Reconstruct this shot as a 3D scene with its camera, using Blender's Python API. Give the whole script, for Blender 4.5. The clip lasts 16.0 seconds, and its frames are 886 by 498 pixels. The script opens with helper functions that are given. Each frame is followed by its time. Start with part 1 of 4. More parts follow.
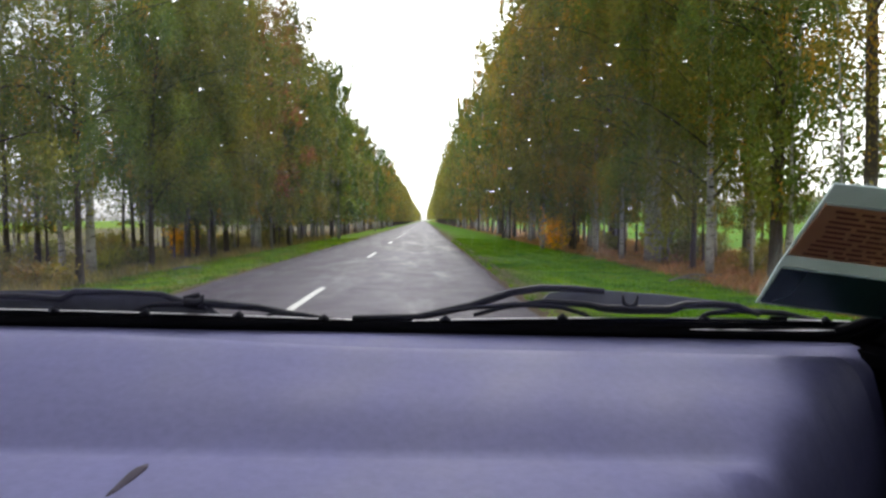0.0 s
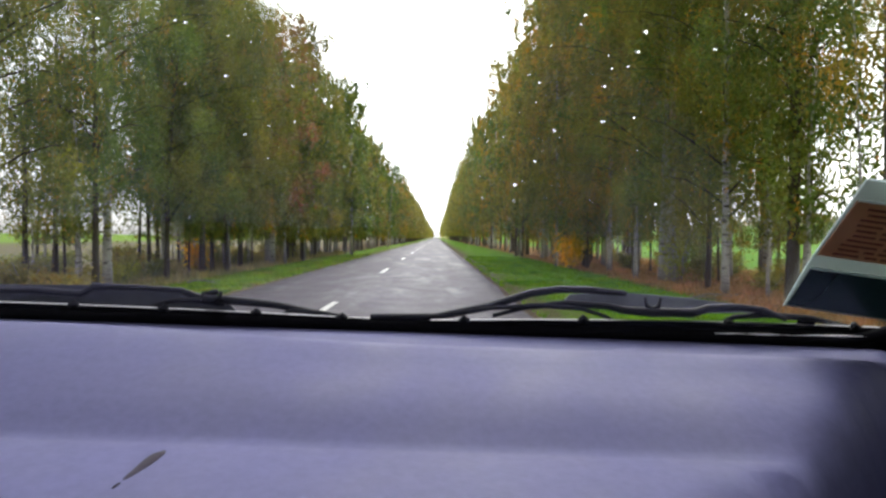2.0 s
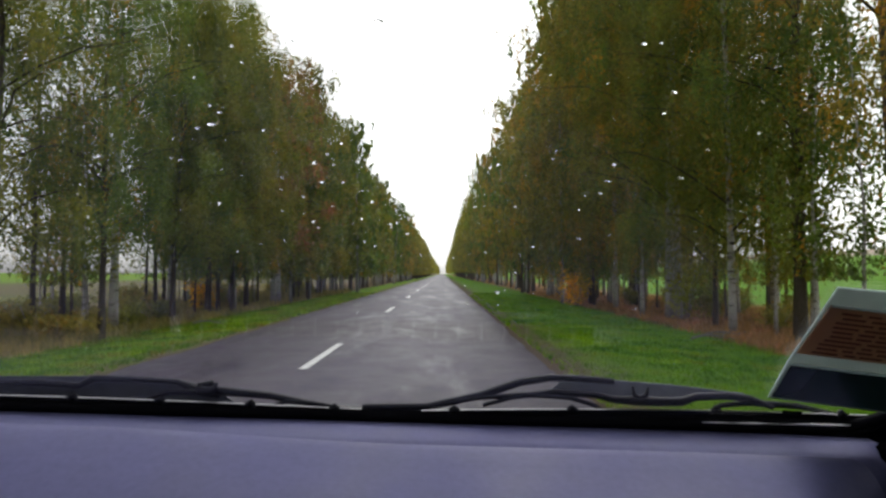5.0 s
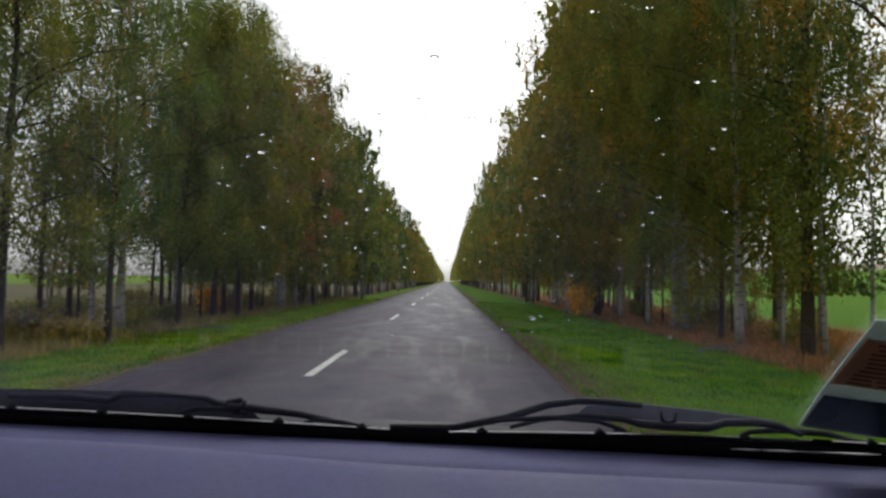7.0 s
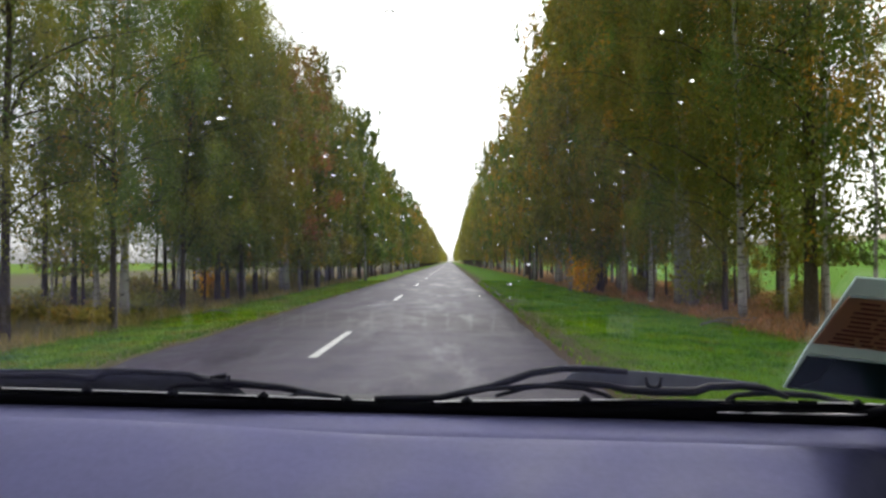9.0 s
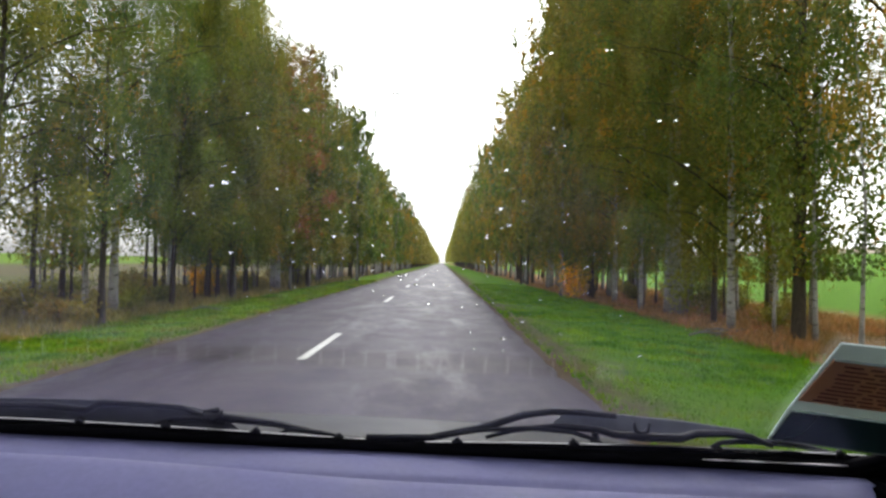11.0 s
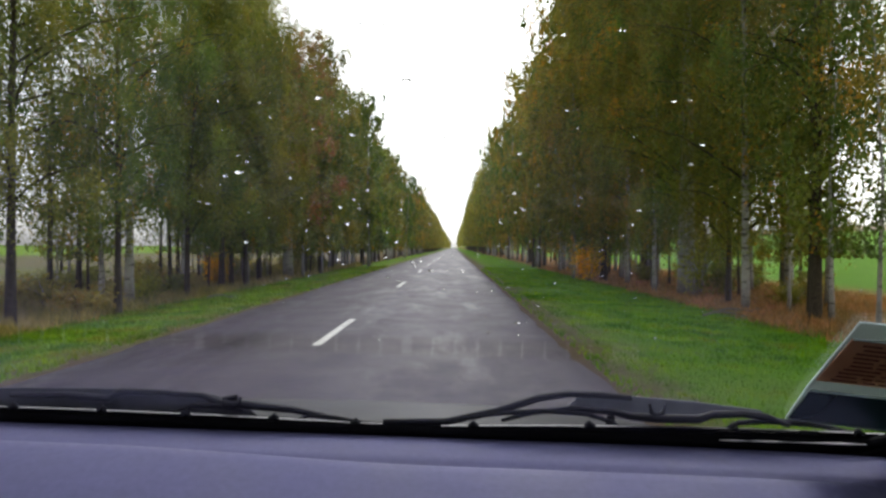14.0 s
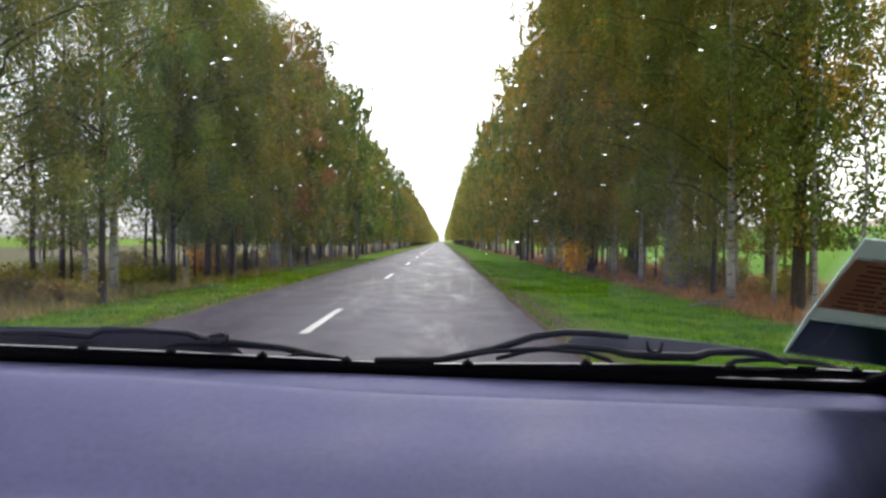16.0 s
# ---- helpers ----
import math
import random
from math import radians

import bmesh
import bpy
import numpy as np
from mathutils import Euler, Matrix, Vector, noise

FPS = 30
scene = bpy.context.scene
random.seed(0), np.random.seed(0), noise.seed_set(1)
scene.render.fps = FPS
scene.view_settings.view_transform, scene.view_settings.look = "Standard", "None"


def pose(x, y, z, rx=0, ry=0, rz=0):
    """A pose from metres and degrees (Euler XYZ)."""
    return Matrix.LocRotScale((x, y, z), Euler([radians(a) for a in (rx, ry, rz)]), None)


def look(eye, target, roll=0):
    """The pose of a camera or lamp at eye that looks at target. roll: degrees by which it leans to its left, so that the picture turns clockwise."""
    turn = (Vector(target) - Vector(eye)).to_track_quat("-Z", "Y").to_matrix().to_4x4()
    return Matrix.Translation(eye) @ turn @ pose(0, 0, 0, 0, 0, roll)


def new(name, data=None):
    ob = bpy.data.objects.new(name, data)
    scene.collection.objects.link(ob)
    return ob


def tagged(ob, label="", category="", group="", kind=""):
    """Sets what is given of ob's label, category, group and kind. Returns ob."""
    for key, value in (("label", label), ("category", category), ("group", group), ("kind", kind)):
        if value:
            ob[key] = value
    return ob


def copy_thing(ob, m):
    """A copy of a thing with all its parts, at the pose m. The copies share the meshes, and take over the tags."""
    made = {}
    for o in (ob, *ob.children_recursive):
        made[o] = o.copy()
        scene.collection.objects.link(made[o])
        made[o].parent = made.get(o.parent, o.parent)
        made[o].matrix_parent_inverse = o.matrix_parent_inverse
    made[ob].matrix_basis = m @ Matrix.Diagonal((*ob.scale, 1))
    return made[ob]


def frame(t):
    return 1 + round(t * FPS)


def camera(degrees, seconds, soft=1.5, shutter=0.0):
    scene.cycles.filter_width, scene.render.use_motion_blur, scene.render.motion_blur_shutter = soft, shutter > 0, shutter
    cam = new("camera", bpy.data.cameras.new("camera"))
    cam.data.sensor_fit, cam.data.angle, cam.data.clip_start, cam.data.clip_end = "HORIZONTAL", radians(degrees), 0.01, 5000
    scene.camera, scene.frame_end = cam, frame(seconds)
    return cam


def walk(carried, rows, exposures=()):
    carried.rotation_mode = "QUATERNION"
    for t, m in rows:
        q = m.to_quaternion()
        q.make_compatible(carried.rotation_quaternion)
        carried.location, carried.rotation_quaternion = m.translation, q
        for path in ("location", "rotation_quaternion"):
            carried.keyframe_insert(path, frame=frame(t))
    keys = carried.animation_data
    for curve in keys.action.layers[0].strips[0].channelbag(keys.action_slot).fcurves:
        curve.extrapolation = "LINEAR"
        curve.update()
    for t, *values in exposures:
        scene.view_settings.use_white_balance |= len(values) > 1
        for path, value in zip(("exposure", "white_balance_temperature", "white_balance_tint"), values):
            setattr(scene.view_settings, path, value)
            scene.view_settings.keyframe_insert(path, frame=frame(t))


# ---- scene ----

# ================= camera =================
cam = camera(72.0, 16.0, soft=2.7)
WAY = [
    (0.0, (0.010, 0.000, 1.251), (0.071, 1.997, 1.156), -0.11),
    (0.5, (0.001, 0.001, 1.308), (0.033, 1.999, 1.227), 0.57),
    (1.0, (-0.025, -0.011, 1.275), (-0.011, 1.989, 1.273), 0.74),
    (1.5, (-0.025, -0.013, 1.283), (0.016, 1.986, 1.218), 1.35),
    (2.0, (0.001, 0.007, 1.227), (0.021, 2.006, 1.188), 0.52),
    (2.5, (-0.013, 0.003, 1.313), (0.004, 2.002, 1.254), 1.30),
    (3.0, (-0.003, -0.013, 1.287), (-0.004, 1.985, 1.364), 1.96),
    (3.5, (0.014, -0.011, 1.293), (0.022, 1.988, 1.337), 0.29),
    (6.0, (0.022, -0.018, 1.306), (0.020, 1.979, 1.406), 0.14),
    (6.5, (0.022, -0.016, 1.323), (0.024, 1.982, 1.406), 0.75),
    (7.0, (-0.012, -0.020, 1.317), (-0.028, 1.977, 1.422), 1.04),
    (7.5, (-0.020, -0.022, 1.254), (-0.055, 1.978, 1.279), 0.09),
    (8.0, (0.003, 0.001, 1.272), (-0.030, 2.000, 1.292), -0.42),
    (8.5, (0.006, -0.007, 1.275), (-0.008, 1.993, 1.266), -0.19),
    (9.0, (0.017, -0.011, 1.304), (-0.008, 1.989, 1.344), -0.32),
    (9.5, (0.016, -0.011, 1.271), (0.031, 1.989, 1.314), -0.06),
    (12.0, (0.000, -0.035, 1.405), (-0.026, 1.964, 1.455), 2.12),
    (12.5, (-0.008, -0.039, 1.400), (-0.057, 1.959, 1.466), 1.82),
    (13.0, (-0.003, -0.013, 1.336), (-0.021, 1.987, 1.342), 0.74),
    (13.5, (0.006, -0.005, 1.326), (-0.011, 1.994, 1.301), 0.47),
    (14.0, (0.010, -0.022, 1.359), (-0.026, 1.978, 1.352), 0.27),
    (14.5, (-0.001, -0.051, 1.344), (-0.005, 1.947, 1.430), 1.48),
    (15.0, (0.026, -0.014, 1.325), (0.002, 1.986, 1.353), 0.23),
    (15.5, (0.025, -0.006, 1.311), (0.021, 1.994, 1.300), -0.02),
    (16.0, (0.002, -0.002, 1.280), (0.006, 1.998, 1.254), 0.55),
]
LEVELS = [(0, -0.06), (0.5, -0.16), (1, 0.02), (1.5, -0.01), (2, 0.09), (2.5, -0.14), (3, -0.06), (3.5, -0.18), (6, -0.86), (6.5, -0.94), (7, -1.08), (7.5, -0.68), (8, -0.50), (8.5, -0.41), (9, -0.38), (9.5, -0.01),
          (12, -0.33), (12.5, -0.61), (13, -0.51), (13.5, -0.48), (14, -0.46), (14.5, -0.60), (15, -0.38), (15.5, -0.28), (16, -0.06)]
walk(cam, [(t, look(e, a, r)) for t, e, a, r in WAY], LEVELS)

# ================= light =================
world = bpy.data.worlds.new("overcast_sky")
scene.world = world
world.use_nodes = True
wn, wl = world.node_tree.nodes, world.node_tree.links
wn.clear()
SUN_EL, SUN_AZ = radians(48), radians(20)
sky = wn.new("ShaderNodeTexSky")
sky.sky_type, sky.sun_disc = "NISHITA", False
sky.sun_elevation, sky.sun_rotation = SUN_EL, SUN_AZ
sky.air_density, sky.dust_density = 1.0, 3.0
hsv = wn.new("ShaderNodeHueSaturation")
hsv.inputs["Saturation"].default_value = 0.10
bg = wn.new("ShaderNodeBackground")
bg.inputs["Strength"].default_value = 0.42
wo = wn.new("ShaderNodeOutputWorld")
wl.new(sky.outputs[0], hsv.inputs["Color"])
wl.new(hsv.outputs[0], bg.inputs["Color"])
wl.new(bg.outputs[0], wo.inputs["Surface"])

sun = new("sun", bpy.data.lights.new("sun", "SUN"))
sun.data.energy, sun.data.angle, sun.data.color = 1.8, radians(25), (1.0, 0.97, 0.92)
sd = Vector((math.sin(SUN_AZ) * math.cos(SUN_EL), math.cos(SUN_AZ) * math.cos(SUN_EL), math.sin(SUN_EL)))
sun.matrix_world = look(sd * 50, (0, 0, 0))


# ================= materials =================
class Mat:
    """A small writer of node materials."""

    def __init__(self, name):
        self.m = bpy.data.materials.new(name)
        self.m.use_nodes = True
        self.n, self.l = self.m.node_tree.nodes, self.m.node_tree.links
        self.b = self.n["Principled BSDF"]
        self.out = self.n["Material Output"]

    def node(self, kind, **given):
        nd = self.n.new(kind)
        for key, value in given.items():
            if key in nd.inputs:
                if hasattr(value, "links"):
                    self.l.new(value, nd.inputs[key])
                else:
                    nd.inputs[key].default_value = value
        return nd

    def coord(self, scale=(1, 1, 1), kind="Object"):
        mp = self.n.new("ShaderNodeMapping")
        mp.inputs["Scale"].default_value = scale
        self.l.new(self.n.new("ShaderNodeTexCoord").outputs[kind], mp.inputs[0])
        return mp.outputs[0]

    def noise(self, vec, scale, detail=4, rough=0.55):
        nd = self.node("ShaderNodeTexNoise", Scale=scale, Detail=detail, Roughness=rough)
        self.l.new(vec, nd.inputs["Vector"])
        return nd.outputs["Fac"]

    def ramp(self, fac, stops):
        nd = self.n.new("ShaderNodeValToRGB")
        el = nd.color_ramp.elements
        while len(el) < len(stops):
            el.new(0.5)
        for e, (p, c) in zip(el, stops):
            e.position, e.color = p, (*c, 1) if not isinstance(c, float) else (c, c, c, 1)
        self.l.new(fac, nd.inputs[0])
        return nd.outputs[0]

    def mix(self, fac, a, b, how="MIX"):
        nd = self.n.new("ShaderNodeMix")
        nd.data_type, nd.blend_type = "RGBA", how
        for sock, value in ((nd.inputs[0], fac), (nd.inputs[6], a), (nd.inputs[7], b)):
            if hasattr(value, "links"):
                self.l.new(value, sock)
            else:
                sock.default_value = value if isinstance(value, (int, float)) else (*value, 1)
        return nd.outputs[2]

    def math(self, op, a, b=0.0):
        nd = self.n.new("ShaderNodeMath")
        nd.operation = op
        for sock, value in ((nd.inputs[0], a), (nd.inputs[1], b)):
            if hasattr(value, "links"):
                self.l.new(value, sock)
            else:
                sock.default_value = value
        return nd.outputs[0]

    def span(self, value, lo, hi, a=0.0, b=1.0):
        nd = self.n.new("ShaderNodeMapRange")
        self.l.new(value, nd.inputs[0])
        for k, v in zip((1, 2, 3, 4), (lo, hi, a, b)):
            nd.inputs[k].default_value = v
        return nd.outputs[0]

    def bump(self, height, strength=0.3, dist=0.01):
        nd = self.node("ShaderNodeBump", Strength=strength, Distance=dist)
        self.l.new(height, nd.inputs["Height"])
        self.l.new(nd.outputs[0], self.b.inputs["Normal"])
        return nd.outputs[0]

    def set(self, **given):
        for key, value in given.items():
            sock = self.b.inputs[key.replace("_", " ")]
            if hasattr(value, "links"):
                self.l.new(value, sock)
            else:
                sock.default_value = (*value, 1) if isinstance(value, tuple) else value
        return self


def plain(name, colour, rough, metal=0.0, vary=0.25, scale=60.0, bump=0.15, dist=0.001, gloss=0.5):
    m = Mat(name)
    c = m.coord()
    big, fine = m.noise(c, scale * 0.08, 3), m.noise(c, scale, 5)
    dark = tuple(v * (1 - vary) for v in colour)
    col = m.mix(m.span(m.math("ADD", big, fine), 0.7, 1.3), dark, colour)
    m.set(Base_Color=col, Roughness=m.span(big, 0.3, 0.7, rough * 0.85, min(1, rough * 1.15)), Metallic=metal)
    m.b.inputs["Specular IOR Level"].default_value = gloss
    m.bump(fine, bump, dist)
    return m.m


def asphalt():
    """Old wet asphalt: pale worn grit, darker patches and tracks, damp smooth spots that mirror the sky."""
    m = Mat("wet_asphalt")
    c = m.coord()
    grit, mid = m.noise(c, 38, 6, 0.8), m.noise(c, 1.1, 6, 0.65)
    speck = m.noise(m.coord((1, 0.5, 1)), 7, 5, 0.75)
    blot = m.noise(m.coord((0.9, 0.45, 1)), 0.55, 5, 0.6)
    tracks = m.noise(m.coord((1.1, 0.03, 1)), 1.0, 3)
    pool = m.noise(m.coord((0.8, 0.22, 1)), 0.9, 7, 0.68)
    col = m.ramp(grit, [(0.3, (0.017, 0.0108, 0.026)), (0.7, (0.058, 0.035, 0.082))])
    col = m.mix(m.span(speck, 0.36, 0.66), m.mix(0.55, col, (0.015, 0.013, 0.017)), col)
    col = m.mix(m.span(mid, 0.35, 0.65), m.mix(0.35, col, (0.026, 0.023, 0.030)), col)
    col = m.mix(m.span(blot, 0.42, 0.60), col, m.mix(0.40, col, (0.022, 0.020, 0.026)))
    col = m.mix(m.span(tracks, 0.45, 0.62), col, m.mix(0.25, col, (0.09, 0.08, 0.10)))
    wet = m.math("MULTIPLY", m.span(pool, 0.50, 0.66), m.span(speck, 0.35, 0.6, 0.45, 1.0))
    # tar-filled cracks
    vo = m.n.new("ShaderNodeTexVoronoi")
    vo.feature = "DISTANCE_TO_EDGE"
    vo.inputs["Scale"].default_value = 0.22
    warp = m.node("ShaderNodeTexNoise", Scale=1.5, Detail=4.0)
    m.l.new(c, warp.inputs["Vector"])
    m.l.new(m.mix(0.25, c, warp.outputs["Color"]), vo.inputs["Vector"])
    crack = m.span(vo.outputs["Distance"], 0.0, 0.006, 1.0, 0.0)
    crack = m.math("MULTIPLY", crack, m.span(m.noise(c, 0.4, 2), 0.5, 0.6))
    col = m.mix(crack, col, (0.015, 0.015, 0.016))
    m.set(Base_Color=col, Roughness=m.mix(wet, m.ramp(mid, [(0.3, 0.50), (0.7, 0.66)]), (0.33, 0.33, 0.33)))
    m.b.inputs["Specular IOR Level"].default_value = 0.26
    m.bump(m.math("ADD", m.math("MULTIPLY", grit, m.span(wet, 0, 1, 1.0, 0.25)), m.math("MULTIPLY", crack, -1.5)), 0.5, 0.012)
    return m.m


def paint():
    m = Mat("road_paint")
    c = m.coord()
    worn = m.noise(c, 9, 6, 0.7)
    col = m.ramp(worn, [(0.34, (0.08, 0.075, 0.08)), (0.44, (0.60, 0.60, 0.60)), (0.8, (0.72, 0.72, 0.72))])
    m.set(Base_Color=col, Roughness=0.45)
    m.bump(m.noise(c, 70, 3), 0.3, 0.004)
    return m.m


def earth():
    """Verges of grass, a strip of leaf litter under the trees, and fields beyond."""
    m = Mat("ground_cover")
    c = m.coord()
    sep = m.node("ShaderNodeSeparateXYZ")
    m.l.new(c, sep.inputs[0])
    n1, n2, n3 = m.noise(c, 0.35, 5), m.noise(c, 3.5, 5, 0.65), m.noise(c, 26, 4, 0.7)
    wob = m.math("MULTIPLY", m.math("SUBTRACT", m.math("ADD", n1, m.math("MULTIPLY", n2, 0.7)), 0.85), 3.0)
    x = m.math("ADD", sep.outputs[0], wob)
    grass = m.mix(m.span(n2, 0.3, 0.7), (0.075, 0.195, 0.003), (0.110, 0.260, 0.004))
    grass = m.mix(m.span(n3, 0.3, 0.75), m.mix(0.3, grass, (0.05, 0.105, 0.006)), grass)
    grass = m.mix(m.span(n1, 0.54, 0.76), grass, (0.11, 0.17, 0.012))
    grass = m.mix(m.span(sep.outputs[0], -3.0, -4.0), grass, m.mix(0.35, grass, (0.115, 0.140, 0.020)))
    litter = m.mix(m.span(n2, 0.3, 0.7), (0.19, 0.100, 0.034), (0.33, 0.178, 0.066))
    litter = m.mix(m.span(n3, 0.35, 0.7), m.mix(0.55, litter, (0.06, 0.035, 0.015)), litter)
    crop = m.mix(m.span(n2, 0.3, 0.7), (0.058, 0.150, 0.001), (0.078, 0.182, 0.002))
    stubble = m.mix(m.span(n2, 0.3, 0.7), (0.075, 0.068, 0.036), (0.110, 0.100, 0.055))
    meadow = m.mix(m.span(m.noise(m.coord((0.02, 0.006, 1)), 1.0, 3), 0.62, 0.72), stubble, (0.065, 0.095, 0.020))
    mud = m.mix(n3, (0.06, 0.045, 0.03), (0.13, 0.10, 0.065))
    col = m.mix(m.span(x, 6.6, 7.6), grass, litter)
    col = m.mix(m.span(x, 14.5, 16.5), col, crop)
    far_field = m.mix(m.span(m.noise(m.coord((0.02, 0.004, 1)), 1.0, 3), 0.4, 0.6), (0.30, 0.225, 0.165), (0.24, 0.22, 0.16))
    col = m.mix(m.span(x, 162, 176), col, far_field)
    col = m.mix(m.span(x, -7.4, -8.4), col, m.mix(0.7, litter, stubble))
    col = m.mix(m.span(x, -15, -18), col, meadow)
    col = m.mix(m.span(x, -60, -75), col, m.mix(m.span(n2, 0.3, 0.7), (0.085, 0.150, 0.012), (0.11, 0.185, 0.016)))
    edge = m.math("ADD", sep.outputs[0], m.math("MULTIPLY", m.math("SUBTRACT", n2, 0.5), 1.6))
    thin = m.math("MULTIPLY", m.span(edge, 4.2, 1.9), m.span(edge, -6.0, -4.9))
    col = m.mix(m.math("MULTIPLY", thin, 0.4), col, m.mix(n3, (0.075, 0.060, 0.020), (0.13, 0.11, 0.035)))
    col = m.mix(m.math("MULTIPLY", m.span(edge, 2.75, 1.75), m.span(edge, -5.2, -4.6)), col, mud)
    m.set(Base_Color=col, Roughness=0.9)
    m.b.inputs["Specular IOR Level"].default_value = 0.05
    m.bump(m.math("ADD", n2, n3), 0.6, 0.06)
    return m.m


def bark():
    """Birch bark: white with dark bands on some stems, grey-black on others."""
    m = Mat("birch_bark")
    c = m.coord()
    rnd = m.n.new("ShaderNodeObjectInfo").outputs["Random"]
    band, rough = m.noise(m.coord((2.5, 2.5, 11)), 1.0, 4, 0.7), m.noise(c, 16, 5, 0.7)
    white = m.mix(m.span(band, 0.54, 0.60), (0.52, 0.50, 0.47), (0.03, 0.026, 0.024))
    white = m.mix(m.span(rough, 0.35, 0.65), m.mix(0.4, white, (0.2, 0.17, 0.14)), white)
    dark = m.mix(m.span(rough, 0.3, 0.7), (0.026, 0.019, 0.011), (0.10, 0.078, 0.052))
    col = m.mix(m.math("GREATER_THAN", rnd, 0.44), white, dark)
    sep = m.node("ShaderNodeSeparateXYZ")
    m.l.new(c, sep.inputs[0])
    cork = m.span(m.math("ADD", sep.outputs[2], m.math("MULTIPLY", band, 1.6)), 1.5, 0.6)
    col = m.mix(cork, col, dark)
    m.set(Base_Color=col, Roughness=0.85)
    m.bump(m.math("ADD", rough, m.math("MULTIPLY", band, 0.6)), 0.7, 0.03)
    return m.m


def foliage(name, tones, gold, patch=0.0, gloss=0.5):
    """Leaves: a tone for each tree, another for each leaf, painted light and dark clumps, with patches that have
    turned.
    """
    m = Mat(name)
    geo = m.n.new("ShaderNodeNewGeometry")
    rnd = m.n.new("ShaderNodeObjectInfo").outputs["Random"]
    col = m.ramp(rnd, [(k / (len(tones) - 1), t) for k, t in enumerate(tones)])
    leaf = m.span(geo.outputs["Random Per Island"], 0, 1, 0.68, 1.32)
    tone = m.node("ShaderNodeHueSaturation", Color=col)
    m.l.new(leaf, tone.inputs["Value"])
    turned = m.noise(m.coord((1.2, 1.2, 0.45)), 1.0, 2)
    # clump-sized lit and shaded masses put into the leaf colour, with a hue drift
    clump_light = m.noise(m.coord((1.1, 1.1, 0.5)), 1.0, 2)
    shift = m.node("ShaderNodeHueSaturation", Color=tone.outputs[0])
    m.l.new(m.span(clump_light, 0.35, 0.65, 0.475, 0.525), shift.inputs["Hue"])
    m.l.new(m.span(clump_light, 0.35, 0.65, 1.70, 0.62), shift.inputs["Value"])
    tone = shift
    off = m.math("ADD", turned, m.math("MULTIPLY", m.math("SUBTRACT", rnd, 0.5), 0.25))
    off = m.math("ADD", off, m.math("MULTIPLY", geo.outputs["Random Per Island"], 0.08))
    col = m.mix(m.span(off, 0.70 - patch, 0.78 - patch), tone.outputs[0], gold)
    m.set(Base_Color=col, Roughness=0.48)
    m.b.inputs["Specular IOR Level"].default_value = gloss
    tr = m.n.new("ShaderNodeBsdfTranslucent")
    m.l.new(m.mix(0.5, col, (0.9, 1.0, 0.3), "MULTIPLY"), tr.inputs["Color"])
    ms = m.n.new("ShaderNodeMixShader")
    ms.inputs[0].default_value = 0.34
    m.l.new(m.b.outputs[0], ms.inputs[1])
    m.l.new(tr.outputs[0], ms.inputs[2])
    m.l.new(ms.outputs[0], m.out.inputs["Surface"])
    return m.m


def paper(name, colour, through_light):
    """Thin stuff that lets some light through."""
    m = Mat(name)
    c = m.coord()
    col = m.mix(m.noise(c, 25, 4), tuple(v * 0.8 for v in colour), colour)
    m.set(Base_Color=col, Roughness=0.7)
    tr = m.n.new("ShaderNodeBsdfTranslucent")
    m.l.new(col, tr.inputs["Color"])
    ms = m.n.new("ShaderNodeMixShader")
    ms.inputs[0].default_value = through_light
    m.l.new(m.b.outputs[0], ms.inputs[1])
    m.l.new(tr.outputs[0], ms.inputs[2])
    m.l.new(ms.outputs[0], m.out.inputs["Surface"])
    return m.m


def pane():
    m = Mat("window_glass")
    m.set(Base_Color=(0.98, 0.99, 0.985), Roughness=0.0, Transmission_Weight=1.0, IOR=1.34)
    return m.m


def drops():
    m = Mat("rain_water")
    m.set(Base_Color=(1.0, 1.0, 1.0), Roughness=0.0, Transmission_Weight=1.0, IOR=1.33)
    return m.m


# dark glass for the unseen right windows, there to dim the dashboard end
DIM_PANE = Mat("dimming_glass").set(Base_Color=(0.10, 0.11, 0.11), Roughness=0.0, Transmission_Weight=1.0, IOR=1.45).m
ASPHALT, PAINT, EARTH, BARK, GLASS, WATER = asphalt(), paint(), earth(), bark(), pane(), drops()
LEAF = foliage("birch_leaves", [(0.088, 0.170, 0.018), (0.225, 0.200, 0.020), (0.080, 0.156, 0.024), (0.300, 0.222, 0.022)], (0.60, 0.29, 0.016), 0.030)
RUST = foliage("rust_leaves", [(0.26, 0.125, 0.045), (0.30, 0.14, 0.05)], (0.16, 0.16, 0.03), 0.06)
AMBER = foliage("amber_leaves", [(0.80, 0.46, 0.012), (0.82, 0.50, 0.016)], (0.40, 0.30, 0.02), 0.05)
BRUSH = foliage("brush_leaves", [(0.18, 0.20, 0.03), (0.28, 0.25, 0.05)], (0.42, 0.26, 0.05), 0.05)
WEED = foliage("olive_weeds", [(0.27, 0.235, 0.065), (0.32, 0.255, 0.08)], (0.42, 0.27, 0.09), 0.04)
LIME = foliage("yellow_green_leaves", [(0.26, 0.30, 0.02), (0.32, 0.32, 0.02)], (0.45, 0.36, 0.03))
BLADE = foliage("grass_blades", [(0.092, 0.225, 0.002), (0.130, 0.265, 0.003)], (0.24, 0.26, 0.012), gloss=0.12)
SEDGE = foliage("dull_grass_blades", [(0.092, 0.195, 0.005), (0.120, 0.225, 0.007)], (0.22, 0.20, 0.03), 0.03, gloss=0.12)
